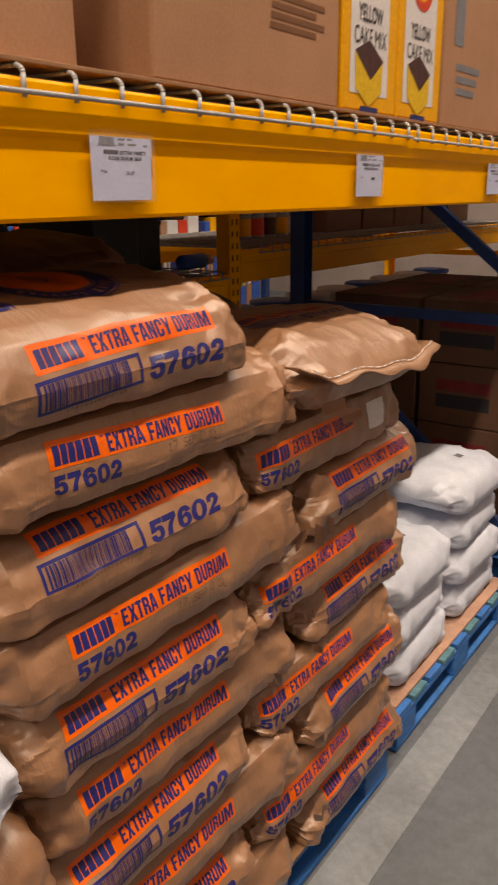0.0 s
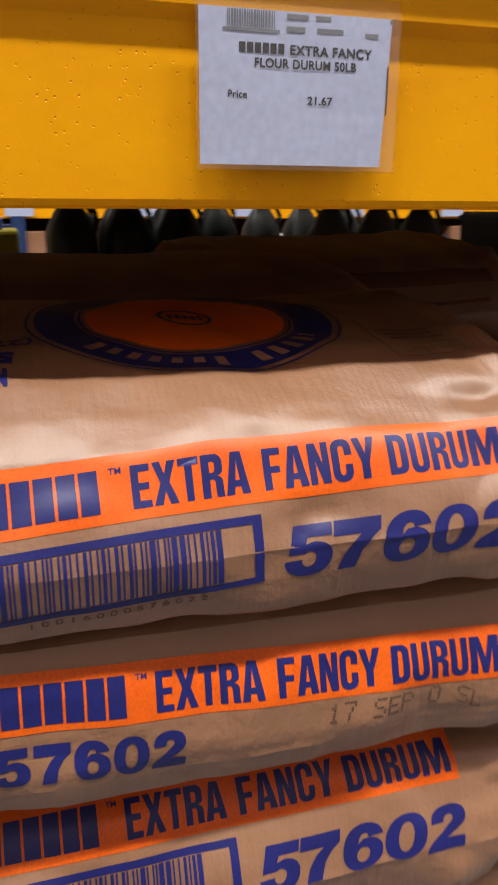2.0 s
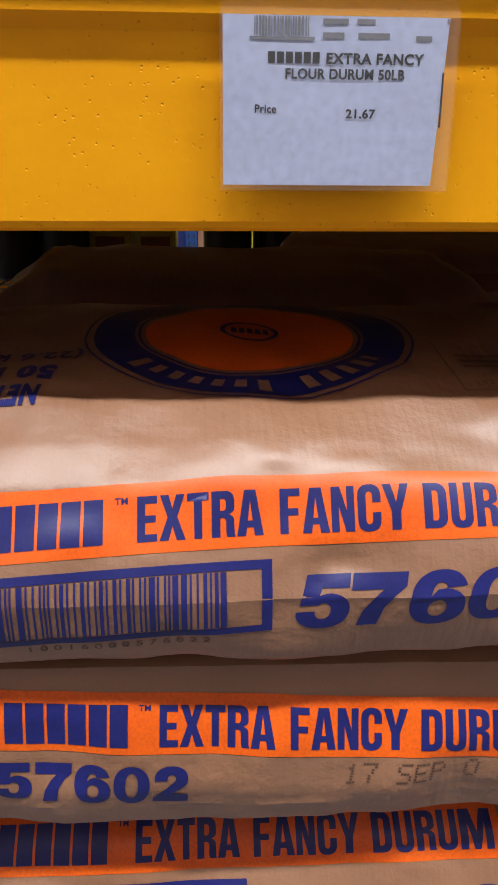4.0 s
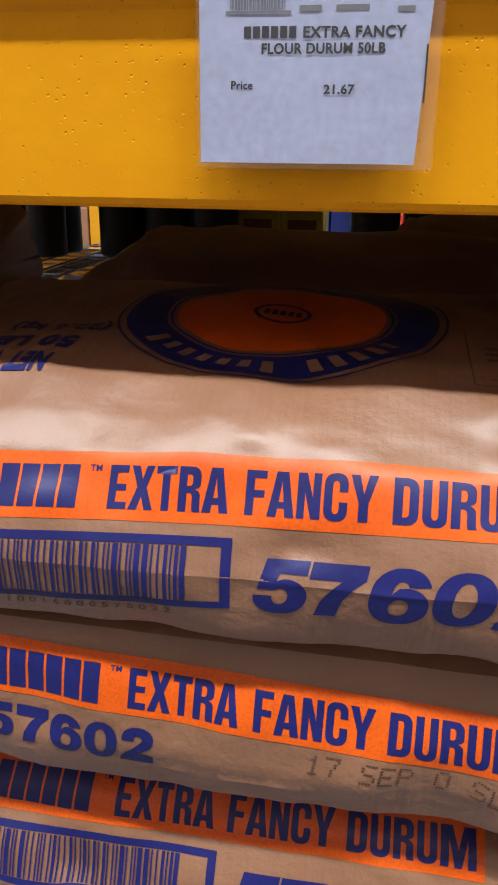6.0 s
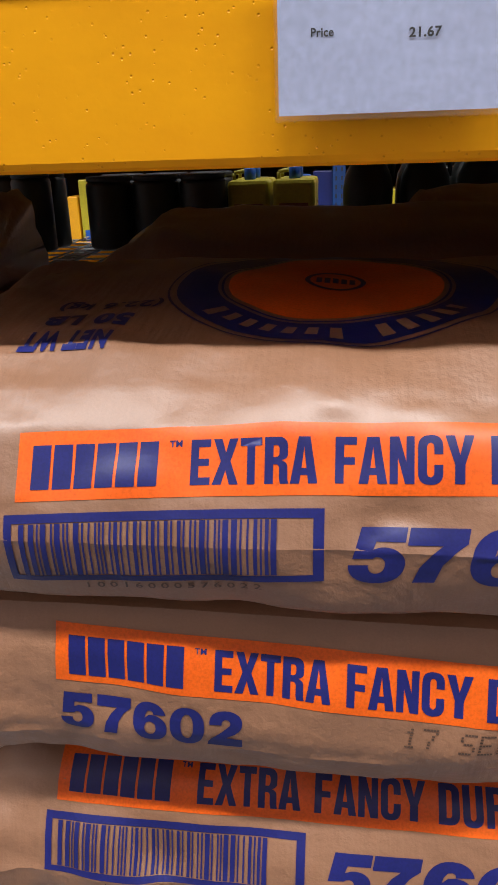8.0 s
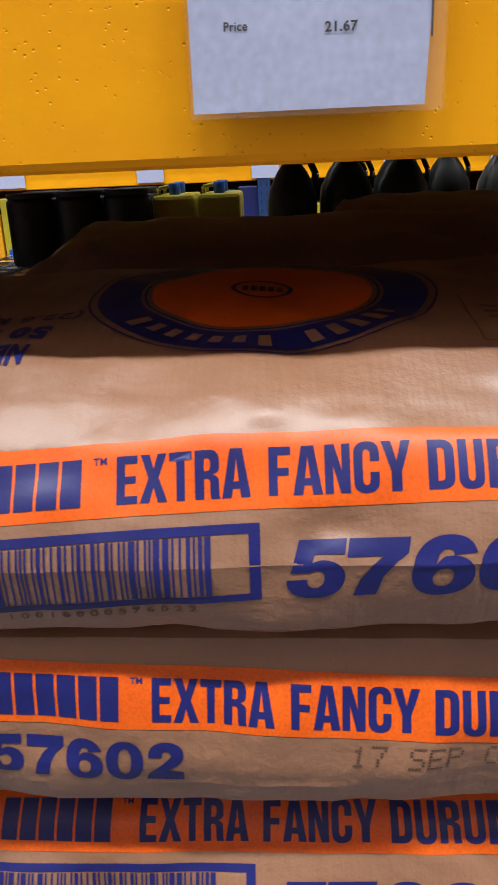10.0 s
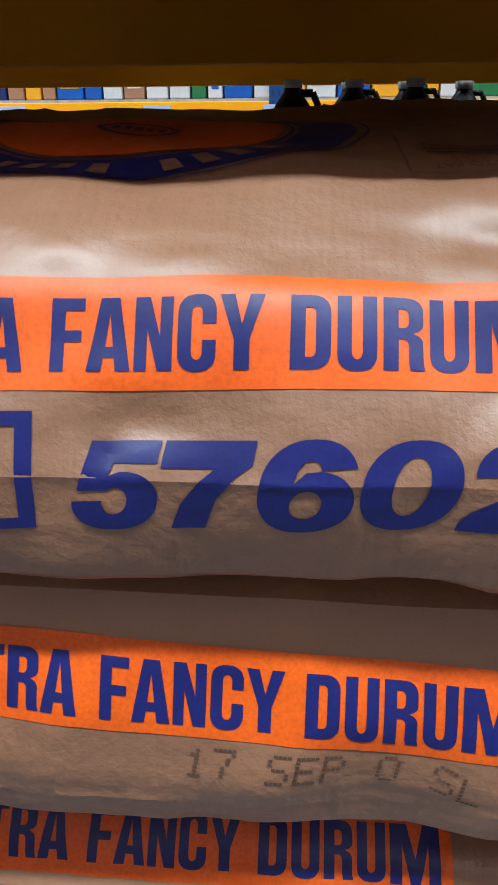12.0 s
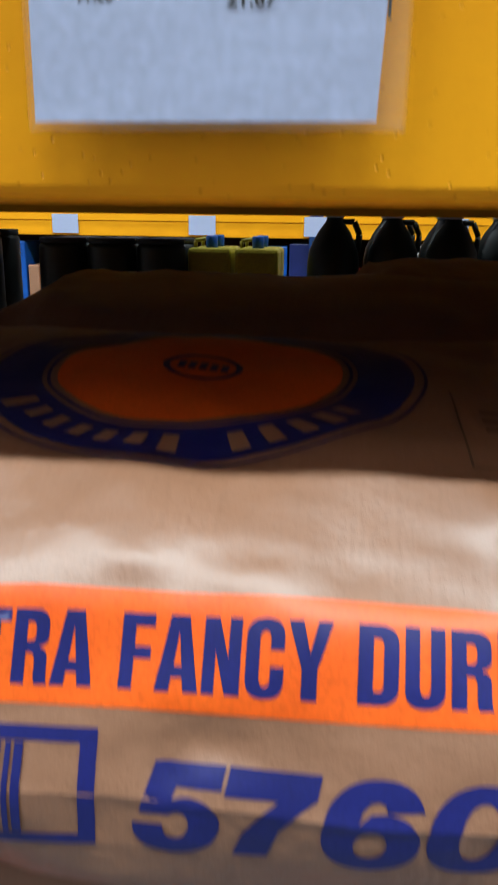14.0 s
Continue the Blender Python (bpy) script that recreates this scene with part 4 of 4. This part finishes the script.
# the loose sack whose sewn mouth faces the aisle
PROFILE_LOOSE = [(0.05, 0.000), (0.016, 0.015), (0.0, 0.055), (0.004, 0.068), (0.030, 0.098), (0.06, 0.122), (0.11, 0.145), (0.17, 0.152),
                 (0.25, 0.155), (0.34, 0.155), (0.42, 0.15), (0.50, 0.13), (0.53, 0.08), (0.51, 0.02), (0.46, 0.0), (0.3, 0.0), (0.18, 0.0), (0.10, 0.0)]
sack = Sack(PROFILE_LOOSE, (0.10, 0.141), 0.63, 91, nx=130, rough=1.2, taper=(0.11, 0.11), flat_end=(0.4, 0.4))
loose = thing("flour_sack", pose(0.685, -0.075, 1.252, 0, 2.0, 1.0), "crumpled kraft flour sack with its sewn mouth turned outward", "sack", "flour sacks")
raw("sack_body", *sack.mesh(), KRAFT, loose, crisp=20)
print_bar(loose, sack, -0.20, -0.175)
mouth = []
n = 60
for i in range(n + 1):
    a = i / n
    x = -0.30 + 0.64 * a
    wav = 0.006 * math.sin(a * 7) + 0.003 * math.sin(a * 23 + 1)
    y0 = 0.010 + 0.03 * (abs(2 * a - 1) ** 3)
    z0 = 0.058 + wav + 0.05 * max(0, a - 0.8) + 0.07 * max(0, 0.12 - a) * 4
    mouth.append(((x, y0 + 0.02, z0 + 0.004), (x, y0 - 0.016 + wav * 0.5, z0 + 0.006), (x + 0.004, y0 - 0.040 + wav, z0 - 0.004 + wav)))
v = [p for row in mouth for p in row]
f = [(3 * i + j, 3 * i + j + 1, 3 * i + j + 4, 3 * i + j + 3) for i in range(n) for j in (0, 1)]
lip = raw("sewn_mouth", v, f, KRAFT, loose, "sewn paper mouth")
sol = lip.modifiers.new("thickness", "SOLIDIFY")
sol.thickness = 0.004
bm = bmesh.new()
for i in range(2, n - 1):
    p, q = Vector(mouth[i][1]), Vector(mouth[i + 1][1])
    if i % 3 != 2:
        bar(bm, p + Vector((0, -0.002, 0.0035)), q + Vector((0, -0.002, 0.0035)), 0.0014, 6)
part("stitching", bm, PACK_WHITE, lip, "white thread")
tab(loose, (-0.215, 0.0, 0.0), (0.10, 0.05, 0.012), (60, 25, -10))

# folded paper ends that stick out between the two columns
for k, x, z, w, h, lean in ((3, 0.435, 0.975, 0.055, 0.085, -22), (5, 0.265, 0.735, 0.040, 0.07, -50), (7, 0.435, 0.485, 0.05, 0.085, -62), (9, 0.44, 0.275, 0.05, 0.07, -30), (4, 0.30, 1.02, 0.05, 0.05, 40), (6, 0.435, 0.72, 0.04, 0.06, -35)):
    host = sacks[k]
    o = host.matrix_basis.translation
    tab(host, (x - 0.005 - o.x, -0.088 - o.y, z + 0.032 - o.z), (w * 0.9, h * 0.7, 0.014), (18, lean, -12))

# sacks behind, away from the aisle
shared = Sack(PROFILE_TOP, (0.032, 0.104), 0.62, 120, nx=60, fine=0.009)
sv, sf = shared.mesh()
back = thing("flour_sack", pose(-0.02, 0.385, 1.412), "kraft flour sack in the shade behind the front row", "sack", "flour sacks")
raw("sack_body", sv, sf, KRAFT, back)
for i, (x, y, z) in enumerate([(0.66, 0.47, 1.262), (0.0, 0.40, 1.256), (-0.02, 0.80, 1.256)] + [(x, y, BASE - PITCH * k) for k in range(2, 10) for x in (-0.03, 0.62) for y in (0.39,)] + [(-0.83, 0.42, 1.447 - 0.145 * k) for k in range(10)] + [(-0.605, -0.10, 0.16 + 0.1385 * k) for k in range(5)]):
    copy_thing(back, pose(x, y, z, 0, 0, jit.uniform(-1.5, 1.5)))
striped = Sack(PROFILE_TOP, (0.032, 0.104), 0.60, 133, nx=70, fine=0.008)
st = thing("paper_sack", pose(0.37, 0.60, 1.424, 0, -1.0, 5), "pale kraft paper sack with brown stripes, lying behind", "sack")
raw("sack_body", *striped.mesh(), KRAFT, st)
raw("stripe_print", *striped.lay(joined(rects((-0.22, 0.22, -0.02, 0.012)), rects((-0.20, 0.20, 0.04, 0.046))), 0.0009), BROWN_INK, st, "brown printed stripes")


# ---------- pallets ----------
def pallet(x0, x1, y0, y1, label):
    t = thing("pallet", pose(0, 0, 0), label, "pallet", "pallets")
    w = (x1 - x0)
    for y in (y0, (y0 + y1) / 2 - 0.05, y1 - 0.1):
        part("bottom_board", blocks((x0, x1, y, y + 0.1, 0.004, 0.022), bevel=0.003), PALLET_BLUE, t)
        part("stringer_board", blocks((x0, x1, y, y + 0.1, 0.100, 0.120), bevel=0.003), PALLET_BLUE, t)
        for x in (x0, (x0 + x1) / 2 - 0.07, x1 - 0.14):
            part("corner_block", blocks((x, x + 0.14, y, y + 0.1, 0.0225, 0.0995), bevel=0.004), PALLET_BLUE, t)
    n = 9
    for i in range(n):
        x = x0 + (w - 0.1) * i / (n - 1)
        part("deck_board", blocks((x, x + 0.1, y0, y1, 0.1205, 0.140), bevel=0.003), PALLET_WORN if i % 2 else PALLET_BLUE, t)
    return t


pallet(-0.27, 0.955, -0.02, 1.0, "worn blue timber pallet under the flour sacks")
tagged(part("slip_sheet", blocks((-0.30, 0.985, -0.035, 1.02, 0.1405, 0.1475), bevel=0.002), SLIP), "brown cardboard slip sheet between pallet and sacks", "cardboard sheet")
pallet(1.06, 2.12, 0.0, 1.0, "worn blue timber pallet under white sacks")
tagged(part("slip_sheet", blocks((1.08, 2.10, 0.02, 1.0, 0.1405, 0.152), bevel=0.002), PINK_SLIP), "pale pinkish cardboard sheet under white sacks", "cardboard sheet")

# ---------- white sacks on the next pallet ----------
WHITE_PROFILE = [(0.04, 0.000), (0.008, 0.012), (0.000, 0.045), (0.004, 0.075), (0.014, 0.1), (0.03, 0.12), (0.06, 0.136), (0.09, 0.145),
                 (0.14, 0.152), (0.2, 0.155), (0.25, 0.153), (0.34, 0.145), (0.40, 0.12), (0.42, 0.07), (0.405, 0.02), (0.36, 0.0), (0.2, 0.0), (0.08, 0.0)]
wsack = Sack(WHITE_PROFILE, (0.03, 0.12), 0.50, 150, nx=60, fine=0.008, rough=1.2, taper=(0.12, 0.12), flat_end=(0.45, 0.45))
wv, wf = wsack.mesh()
white = None
for i, (x, y, z, r) in enumerate([(1.335, 0.04, 0.153, 0), (1.33, 0.05, 0.291, 2), (1.34, 0.045, 0.429, -1), (1.85, 0.05, 0.153, 0), (1.84, 0.04, 0.291, -2), (1.86, 0.06, 0.429, 2), (1.85, 0.05, 0.567, -1),
                                 (1.34, 0.48, 0.153, 0), (1.34, 0.48, 0.291, 1), (1.34, 0.48, 0.429, 0), (1.86, 0.48, 0.153, 0), (1.86, 0.48, 0.291, 0), (1.86, 0.48, 0.429, 0), (1.85, 0.50, 0.567, 0)]):
    if white is None:
        white = thing("white_sack", pose(x, y, z, 0, 0, r), "glossy white woven sack stacked on a pallet", "sack", "white sacks")
        raw("sack_body", wv, wf, WHITE_SACK, white)
        raw("small_mark", *wsack.lay(rects((0.02, 0.06, -0.12, -0.09)), 0.001), GREY_PRINT, white)
    else:
        copy_thing(white, pose(x, y, z, 0, 0, r))
gsack = Sack(WHITE_PROFILE, (0.03, 0.12), 0.52, 170, nx=60, fine=0.008, rough=0.8)
grey = thing("grey_sack", pose(1.34, 0.47, 0.572, 0, 0, 3), "grey paper sack with green and orange print", "sack")
raw("sack_body", *gsack.mesh(), GREY_SACK, grey)
raw("green_print", *gsack.lay(rects((-0.10, 0.02, -0.25, -0.17)), 0.001), GREEN_INK, grey)
raw("orange_print", *gsack.lay(ring(0.08, -0.14, 0, 0.075, 40), 0.001), ORANGE, grey)

# white sacks low beside the flour stack
for x, y, z, r in ((-0.578, -0.095, 0.868, -3),):
    copy_thing(white, pose(x, y, z, 0, 0, r))
pallet(-1.4, -0.38, -0.03, 0.97, "worn blue timber pallet under white sacks")


# ---------- cartons ----------
def carton(x0, x1, y0, y1, z0, z1, label, mat, marks=(), group="cartons"):
    t = thing("carton", pose(x0, y0, z0), label, "box", group)
    w, d, h = x1 - x0, y1 - y0, z1 - z0
    part("carton_body", blocks((0, w, 0, d, 0, h), bevel=0.005), mat, t)
    part("top_seam", blocks((0.004, w - 0.004, d / 2 - 0.028, d / 2 + 0.028, h - 0.001, h + 0.0006)), PACK_WHITE if mat is CARTON else mat, t, "packing tape")
    for nm, m, shape in marks:
        v, f = flat(shape, -0.0008)
        raw(nm, v, f, m, t, smooth=False)
    return t


lines = lambda xa, xb, zt, n, h, gap, seed: rects(*[(xa + 0.003 * ((i * seed) % 3), xb - 0.015 * ((i * seed) % 4), -zt + i * (h + gap), -zt + i * (h + gap) + h) for i in range(n)], cut=None)
tagged(part("deck_board", blocks((-1.44, 2.15, 0.004, 1.06, DECK_Z + 0.0034, DECK_Z + 0.0094), bevel=0.001), SLIP), "thin brown board lying on the wire deck", "board")
tagged(part("deck_board", blocks((2.26, 4.98, 0.004, 1.06, DECK_Z + 0.0034, DECK_Z + 0.0094), bevel=0.001), SLIP), "unseen thin brown board added to shade the next bay", "board")
Z = DECK_Z + 0.0098
carton(0.095, 0.632, 0.018, 0.44, Z, Z + 0.36, "large brown corrugated carton on the wire deck", CARTON,
       (("carton_print", BROWN_INK, joined(lines(0.30, 0.48, 0.17, 4, 0.010, 0.006, 2), rects((0.13, 0.30, -0.24, -0.185), cut=None))),))
carton(-0.52, -0.02, 0.05, 0.44, Z, Z + 0.33, "large brown corrugated carton on the wire deck", CARTON)
carton(1.145, 1.66, 0.018, 0.44, Z, Z + 0.36, "brown corrugated carton with faded black print", CARTON,
       (("carton_print", GREY_PRINT, joined(rects((0.06, 0.12, -0.30, -0.19), cut=None), lines(0.08, 0.24, 0.15, 3, 0.016, 0.012, 1))),))
carton(1.68, 2.14, 0.02, 0.44, Z, Z + 0.33, "brown corrugated carton on the wire deck", CARTON)

for i in range(7):
    carton(-1.42 + 0.509 * i, -1.42 + 0.509 * i + 0.507, 0.455, 1.03, Z, Z + 0.40, "brown corrugated carton added behind to block leaking lamp light", CARTON, group="rear deck cartons")

for i in range(7):
    carton(-1.46 + 0.475 * i, -1.46 + 0.475 * i + 0.468, 1.36, 2.08, Z - 0.006, Z + 0.42, "brown carton added on the rear upper shelf, blocks lamp light", SHADED_BROWN, group="rear upper cartons")


def cake_pack(x):
    t = thing("cake_mix_pack", pose(x, 0.016, Z), "yellow cake mix pack with a white panel", "food pack", "cake mix packs")
    w, h = 0.236, 0.36
    part("pack_body", blocks((0, w, 0, 0.10, 0, h), bevel=0.006), PACK_YELLOW, t)

    def show(nm, mat, shape, y):
        v, f = flat(shape, y)
        return raw(nm, v, f, mat, t, smooth=False)
    show("white_panel", PACK_WHITE, rects((0.025, w - 0.045, -h + 0.01, -0.035), cut=None), -0.0008)
    show("title", BLACK, joined(letters("YELLOW", 0.055, 0.105, -0.202, 0.032, bold=0.02, cut=None), letters("CAKE MIX", 0.04, 0.14, -0.160, 0.032, cut=None)), -0.0016)
    show("round_mark", PACK_RED, ring(0.11, -0.285, 0.036, 0.055, 32, cut=None), -0.0016)
    show("round_mark_core", PACK_YELLOW, ring(0.11, -0.285, 0, 0.036, 32, cut=None), -0.0014)
    tri = lambda *p: (np.array([(a, -b) for a, b in p]), [tuple(range(len(p)))])
    show("cake_side", CAKE, tri((0.045, 0.112), (0.048, 0.045), (0.105, 0.012), (0.162, 0.042), (0.166, 0.102), (0.112, 0.066)), -0.0018)
    show("cake_icing", CHOC, tri((0.043, 0.114), (0.112, 0.064), (0.168, 0.104), (0.105, 0.138)), -0.0022)
    show("foot_panel", PACK_NAVY, rects((0.07, 0.15, -0.012, 0.0), cut=None), -0.0014)
    return t


first = cake_pack(0.648)
copy_thing(first, pose(0.892, 0.016, Z))
copy_thing(first, pose(-0.27 - 0.5, 0.016, Z))

# brown boxes in the next bay
for ix, x in enumerate((2.32, 2.85)):
    for iy, y in enumerate((0.12, 0.56)):
        for k in range(4):
            z0 = 0.16 + 0.272 * k
            b = carton(x, x + 0.51, y, y + 0.42, z0, z0 + 0.268, "brown carton with red and dark print, shade put into its colour", SHADED_BROWN, group="brown cartons")
            if ix == 0:
                for zz, m, hh in ((0.15, RED_INK, 0.05), (0.075, BLACK, 0.06)):
                    part("red_print" if m is RED_INK else "dark_print", blocks((-0.0012, -0.0004, 0.10, 0.34, zz, zz + hh)), m, b)
            if k == 3:
                part("top_print", blocks((0.06, 0.44, 0.12, 0.30, 0.2684, 0.2692)), RED_INK, b)
pallet(2.30, 3.40, 0.06, 1.02, "blue timber pallet under brown cartons")


# ---------- goods on the rear rack ----------
def jug(x, y, mat, h=0.30, r=0.075, label="large dark plastic jug with a handle", group="dark jugs"):
    t = thing("jug", pose(x, y, SHELF), label, "jug", group)
    part("jug_body", lathe([(r * 0.9, 0.0), (r, 0.01), (r, h * 0.52), (r * 0.93, h * 0.64), (r * 0.62, h * 0.80), (r * 0.33, h * 0.90), (r * 0.28, h * 0.94)]), mat, t, smooth=True)
    part("cap", lathe([(r * 0.33, h * 0.935), (r * 0.35, h * 0.945), (r * 0.35, h), (r * 0.31, h * 1.005)], 18), PLASTIC_WHITE, t, smooth=True)
    bm = bmesh.new()
    pts = [Vector((r * 0.30, 0, h * 0.90)), Vector((r * 0.75, 0, h * 0.90)), Vector((r * 0.98, 0, h * 0.78)), Vector((r * 0.93, 0, h * 0.62))]
    for a, b in zip(pts, pts[1:]):
        bar(bm, a, b, 0.008, 8)
    part("handle", bm, mat, t, smooth=True)
    return t


j = jug(0.02, 2.2, DARK_JUG)
for x, y in ((0.185, 2.21), (0.35, 2.2), (0.515, 2.2), (0.02, 2.04), (0.19, 2.05), (0.355, 2.04)):
    copy_thing(j, pose(x, y, SHELF, 0, 0, 30 * x))
g = jug(0.68, 2.2, GREY_JUG, 0.29, 0.07, "pale grey plastic jug on the wire deck", "grey jugs")
for x, y in ((0.83, 2.2), (0.98, 2.19), (1.13, 2.2), (0.75, 1.75), (0.9, 1.74), (1.05, 1.75)):
    copy_thing(g, pose(x, y, SHELF))


def oil_can(x, y):
    t = thing("oil_can", pose(x, y, SHELF), "square yellow cooking oil can with a blue cap", "oil can", "oil cans")
    part("can_body", blocks((-0.065, 0.065, -0.06, 0.06, 0, 0.19), bevel=0.012), OIL_YELLOW, t)
    part("can_label", blocks((-0.045, 0.045, -0.0612, -0.0602, 0.03, 0.12)), BROWN_INK, t, "brown label")
    part("cap", lathe([(0.016, 0.188), (0.018, 0.192), (0.018, 0.222), (0.015, 0.225)], 18), PLASTIC_BLUE, t, "blue screw cap", smooth=True)
    bm = bmesh.new()
    bar(bm, (-0.05, 0, 0.188), (-0.05, 0, 0.21), 0.006)
    bar(bm, (-0.05, 0, 0.21), (-0.02, 0, 0.215), 0.006)
    part("handle", bm, OIL_YELLOW, t, smooth=True)
    return t


o = oil_can(-0.205, 2.22)
for x, y in ((-0.345, 2.22), (-0.205, 2.09), (-0.345, 2.09)):
    copy_thing(o, pose(x, y, SHELF))


def bottle(x, y, h, r, mat, label, group):
    t = thing("bottle", pose(x, y, SHELF), label, "bottle", group)
    part("bottle_body", lathe([(r * 0.9, 0), (r, 0.008), (r, h * 0.87), (r * 0.97, h * 0.9), (r * 0.92, h * 0.915), (r * 0.9, h * 0.93)], 24), mat, t, smooth=True)
    part("cap", lathe([(r * 0.93, h * 0.93), (r * 0.96, h * 0.935), (r * 0.96, h * 0.99), (r * 0.93, h)], 24), PLASTIC_BLUE if mat is GREY_JUG else BLACK, t, smooth=True)
    return t


d = bottle(-0.48, 2.16, 0.215, 0.072, DARK_JUG, "wide dark canister in a tight row", "dark canisters")
for i in range(3):
    for yy in (2.16, 2.0):
        if i or yy < 2.1:
            copy_thing(d, pose(-0.48 - 0.148 * i, yy, SHELF))
c = bottle(-1.0, 2.06, 0.235, 0.06, DARK_JUG, "tall dark bottle with a glossy side", "tall dark bottles")
copy_thing(c, pose(-1.13, 2.06, SHELF))
copy_thing(c, pose(-1.0, 1.93, SHELF))
p = thing("spray_bottle", pose(1.75, 1.42, SHELF + 0.032, 0, 90, 0), "white and blue plastic bottle lying on the wire deck", "bottle")
part("bottle_body", lathe([(0.028, 0), (0.032, 0.01), (0.032, 0.15), (0.02, 0.17)], 20), PLASTIC_BLUE, p, smooth=True)
part("cap", lathe([(0.021, 0.17), (0.021, 0.21), (0.015, 0.215)], 16), PLASTIC_WHITE, p, smooth=True)


for x0, x1, y0, y1, h in ((1.26, 1.50, 1.42, 1.86, 0.25), (1.505, 1.72, 1.50, 1.86, 0.22)):
    t = thing("black_crate", pose(0, 0, SHELF), "black block added to fill the dark on the rear wire deck", "crate", "black crates")
    part("fill_body", blocks((x0, x1, y0, y1, 0, h), bevel=0.008), DARK_JUG, t)
    part("fill_rim", blocks((x0 - 0.004, x1 + 0.004, y0 - 0.004, y1 + 0.004, h - 0.03, h - 0.012), bevel=0.002), DARK_JUG, t)
pk = thing("white_packet", pose(-0.66, 1.36, SHELF, 0, 0, 12), "small white packet lying on the rear wire deck", "packet")
part("packet_body", blocks((-0.06, 0.06, -0.04, 0.05, 0, 0.022), bevel=0.006), PLASTIC_WHITE, pk)
part("packet_band", blocks((-0.012, 0.012, -0.0408, 0.0508, -0.0004, 0.0226)), GREY_PRINT, pk)


def tin(x, y, z, mat, group, label, r=0.05, h=0.11):
    t = thing("tin", pose(x, y, z), label, "tin can", group)
    part("tin_body", lathe([(r * 0.96, 0), (r, 0.003), (r, 0.006), (r * 0.98, 0.008), (r * 0.98, h - 0.008), (r, h - 0.006), (r, h - 0.002), (r * 0.96, h)], 20), ZINC, t, smooth=True)
    part("wrapper", lathe([(r * 0.985, 0.012), (r * 0.99, 0.013), (r * 0.99, h - 0.013), (r * 0.985, h - 0.012)], 20), mat, t, smooth=True)
    return t


UP = 1.4605
for i, m in enumerate((PACK_RED, PACK_YELLOW, PACK_RED, CHOC, PACK_YELLOW, PACK_WHITE)):
    tin(2.35 + 0.115 * i, 1.62, UP, m, "tins on the rear rack", "labelled food tin on the rear rack")
    tin(2.35 + 0.115 * i, 1.62, UP + 0.1105, m, "tins on the rear rack", "labelled food tin stacked on another tin")
for i in range(5):
    b = carton(3.2 + 0.45 * i, 3.62 + 0.45 * i, 1.55, 1.9, UP, UP + 0.26, "brown carton on the rear rack, shade put into its colour", SHADED_BROWN, group="rear cartons")
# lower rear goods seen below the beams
low = tagged(part("rear_low_shelf", blocks((-1.5, 5.5, 1.3, 2.3, 0.78, 0.80), bevel=0.004), SHADED_BROWN), "steel shelf low in the rear rack, darkened in place of shade", "shelf")
rng = random.Random(21)
for i in range(12):
    x = 0.9 + 0.35 * i
    m = rng.choice((PLASTIC_WHITE, PACK_YELLOW, PLASTIC_BLUE, GREY_JUG, PACK_WHITE, OIL_YELLOW))
    t = thing("bucket", pose(x, 1.55, 0.8005), "plastic tub with a lid on the low shelf", "tub", "tubs on the low shelf")
    part("tub_body", lathe([(0.10, 0), (0.105, 0.01), (0.12, 0.30), (0.125, 0.31)], 24), m, t, smooth=True)
    part("lid", lathe([(0.128, 0.308), (0.130, 0.312), (0.130, 0.330), (0.11, 0.335)], 24), rng.choice((PLASTIC_WHITE, BLACK, PLASTIC_BLUE)), t, smooth=True)

# ---------- far rack across the next aisle ----------
FAR = 4.35
for z0 in (0.4, 1.60, 2.6):
    beam(-6.0, 7.0, FAR, z0 - (0.065 if z0 == 1.60 else 0), z0 + 0.075, "bright yellow steel beam across the next aisle")
    tagged(part("far_shelf", blocks((-6.0, 7.0, FAR + 0.02, FAR + 0.9, z0 + 0.076, z0 + 0.09)), ZINC), "steel shelf of the far rack", "shelf", "far shelves")
for x in (-4.0, -0.15, 3.4, 6.6):
    upright(x, FAR - 0.003, FAR + 0.95, 4.2, "blue rack upright across the next aisle")
tagged(part("far_rack_back", blocks((-6.0, 7.0, FAR + 0.92, FAR + 0.94, 0.0, 4.0)), SHADED_BROWN), "dark brown panel added behind the far packs", "panel")
palette = (PACK_RED, PACK_WHITE, PLASTIC_BLUE, PACK_WHITE, PACK_YELLOW, PLASTIC_WHITE, GREEN_INK, CARTON, PACK_NAVY, OIL_YELLOW, PLASTIC_BLUE)
for z0 in (0.49, 1.69, 2.69):
    x = -5.5
    while x < 6.5:
        w, h = rng.uniform(0.07, 0.18), rng.uniform(0.18, 0.55)
        if z0 == 0.49:
            h = rng.uniform(0.86, 1.02)
        b = thing("retail_pack", pose(x, FAR + 0.03, z0 + 0.0005), "coloured retail pack on the far rack", "pack", "far retail packs")
        part("pack_body", blocks((0, w - 0.012, 0, 0.3, 0, h), bevel=0.008), rng.choice(palette), b)
        part("pack_label", blocks((0.02, w - 0.032, -0.0012, -0.0002, h * 0.25, h * 0.7)), rng.choice(palette), b)
        x += w
for i in range(16):
    x = -5.2 + 0.72 * i + rng.uniform(-0.1, 0.1)
    tagged(part("shelf_ticket", blocks((x, x + 0.16, FAR - 0.006, FAR - 0.003, 1.548, 1.658)), PAPER), "pale shelf ticket on the far yellow beam", "price ticket", "far tickets")
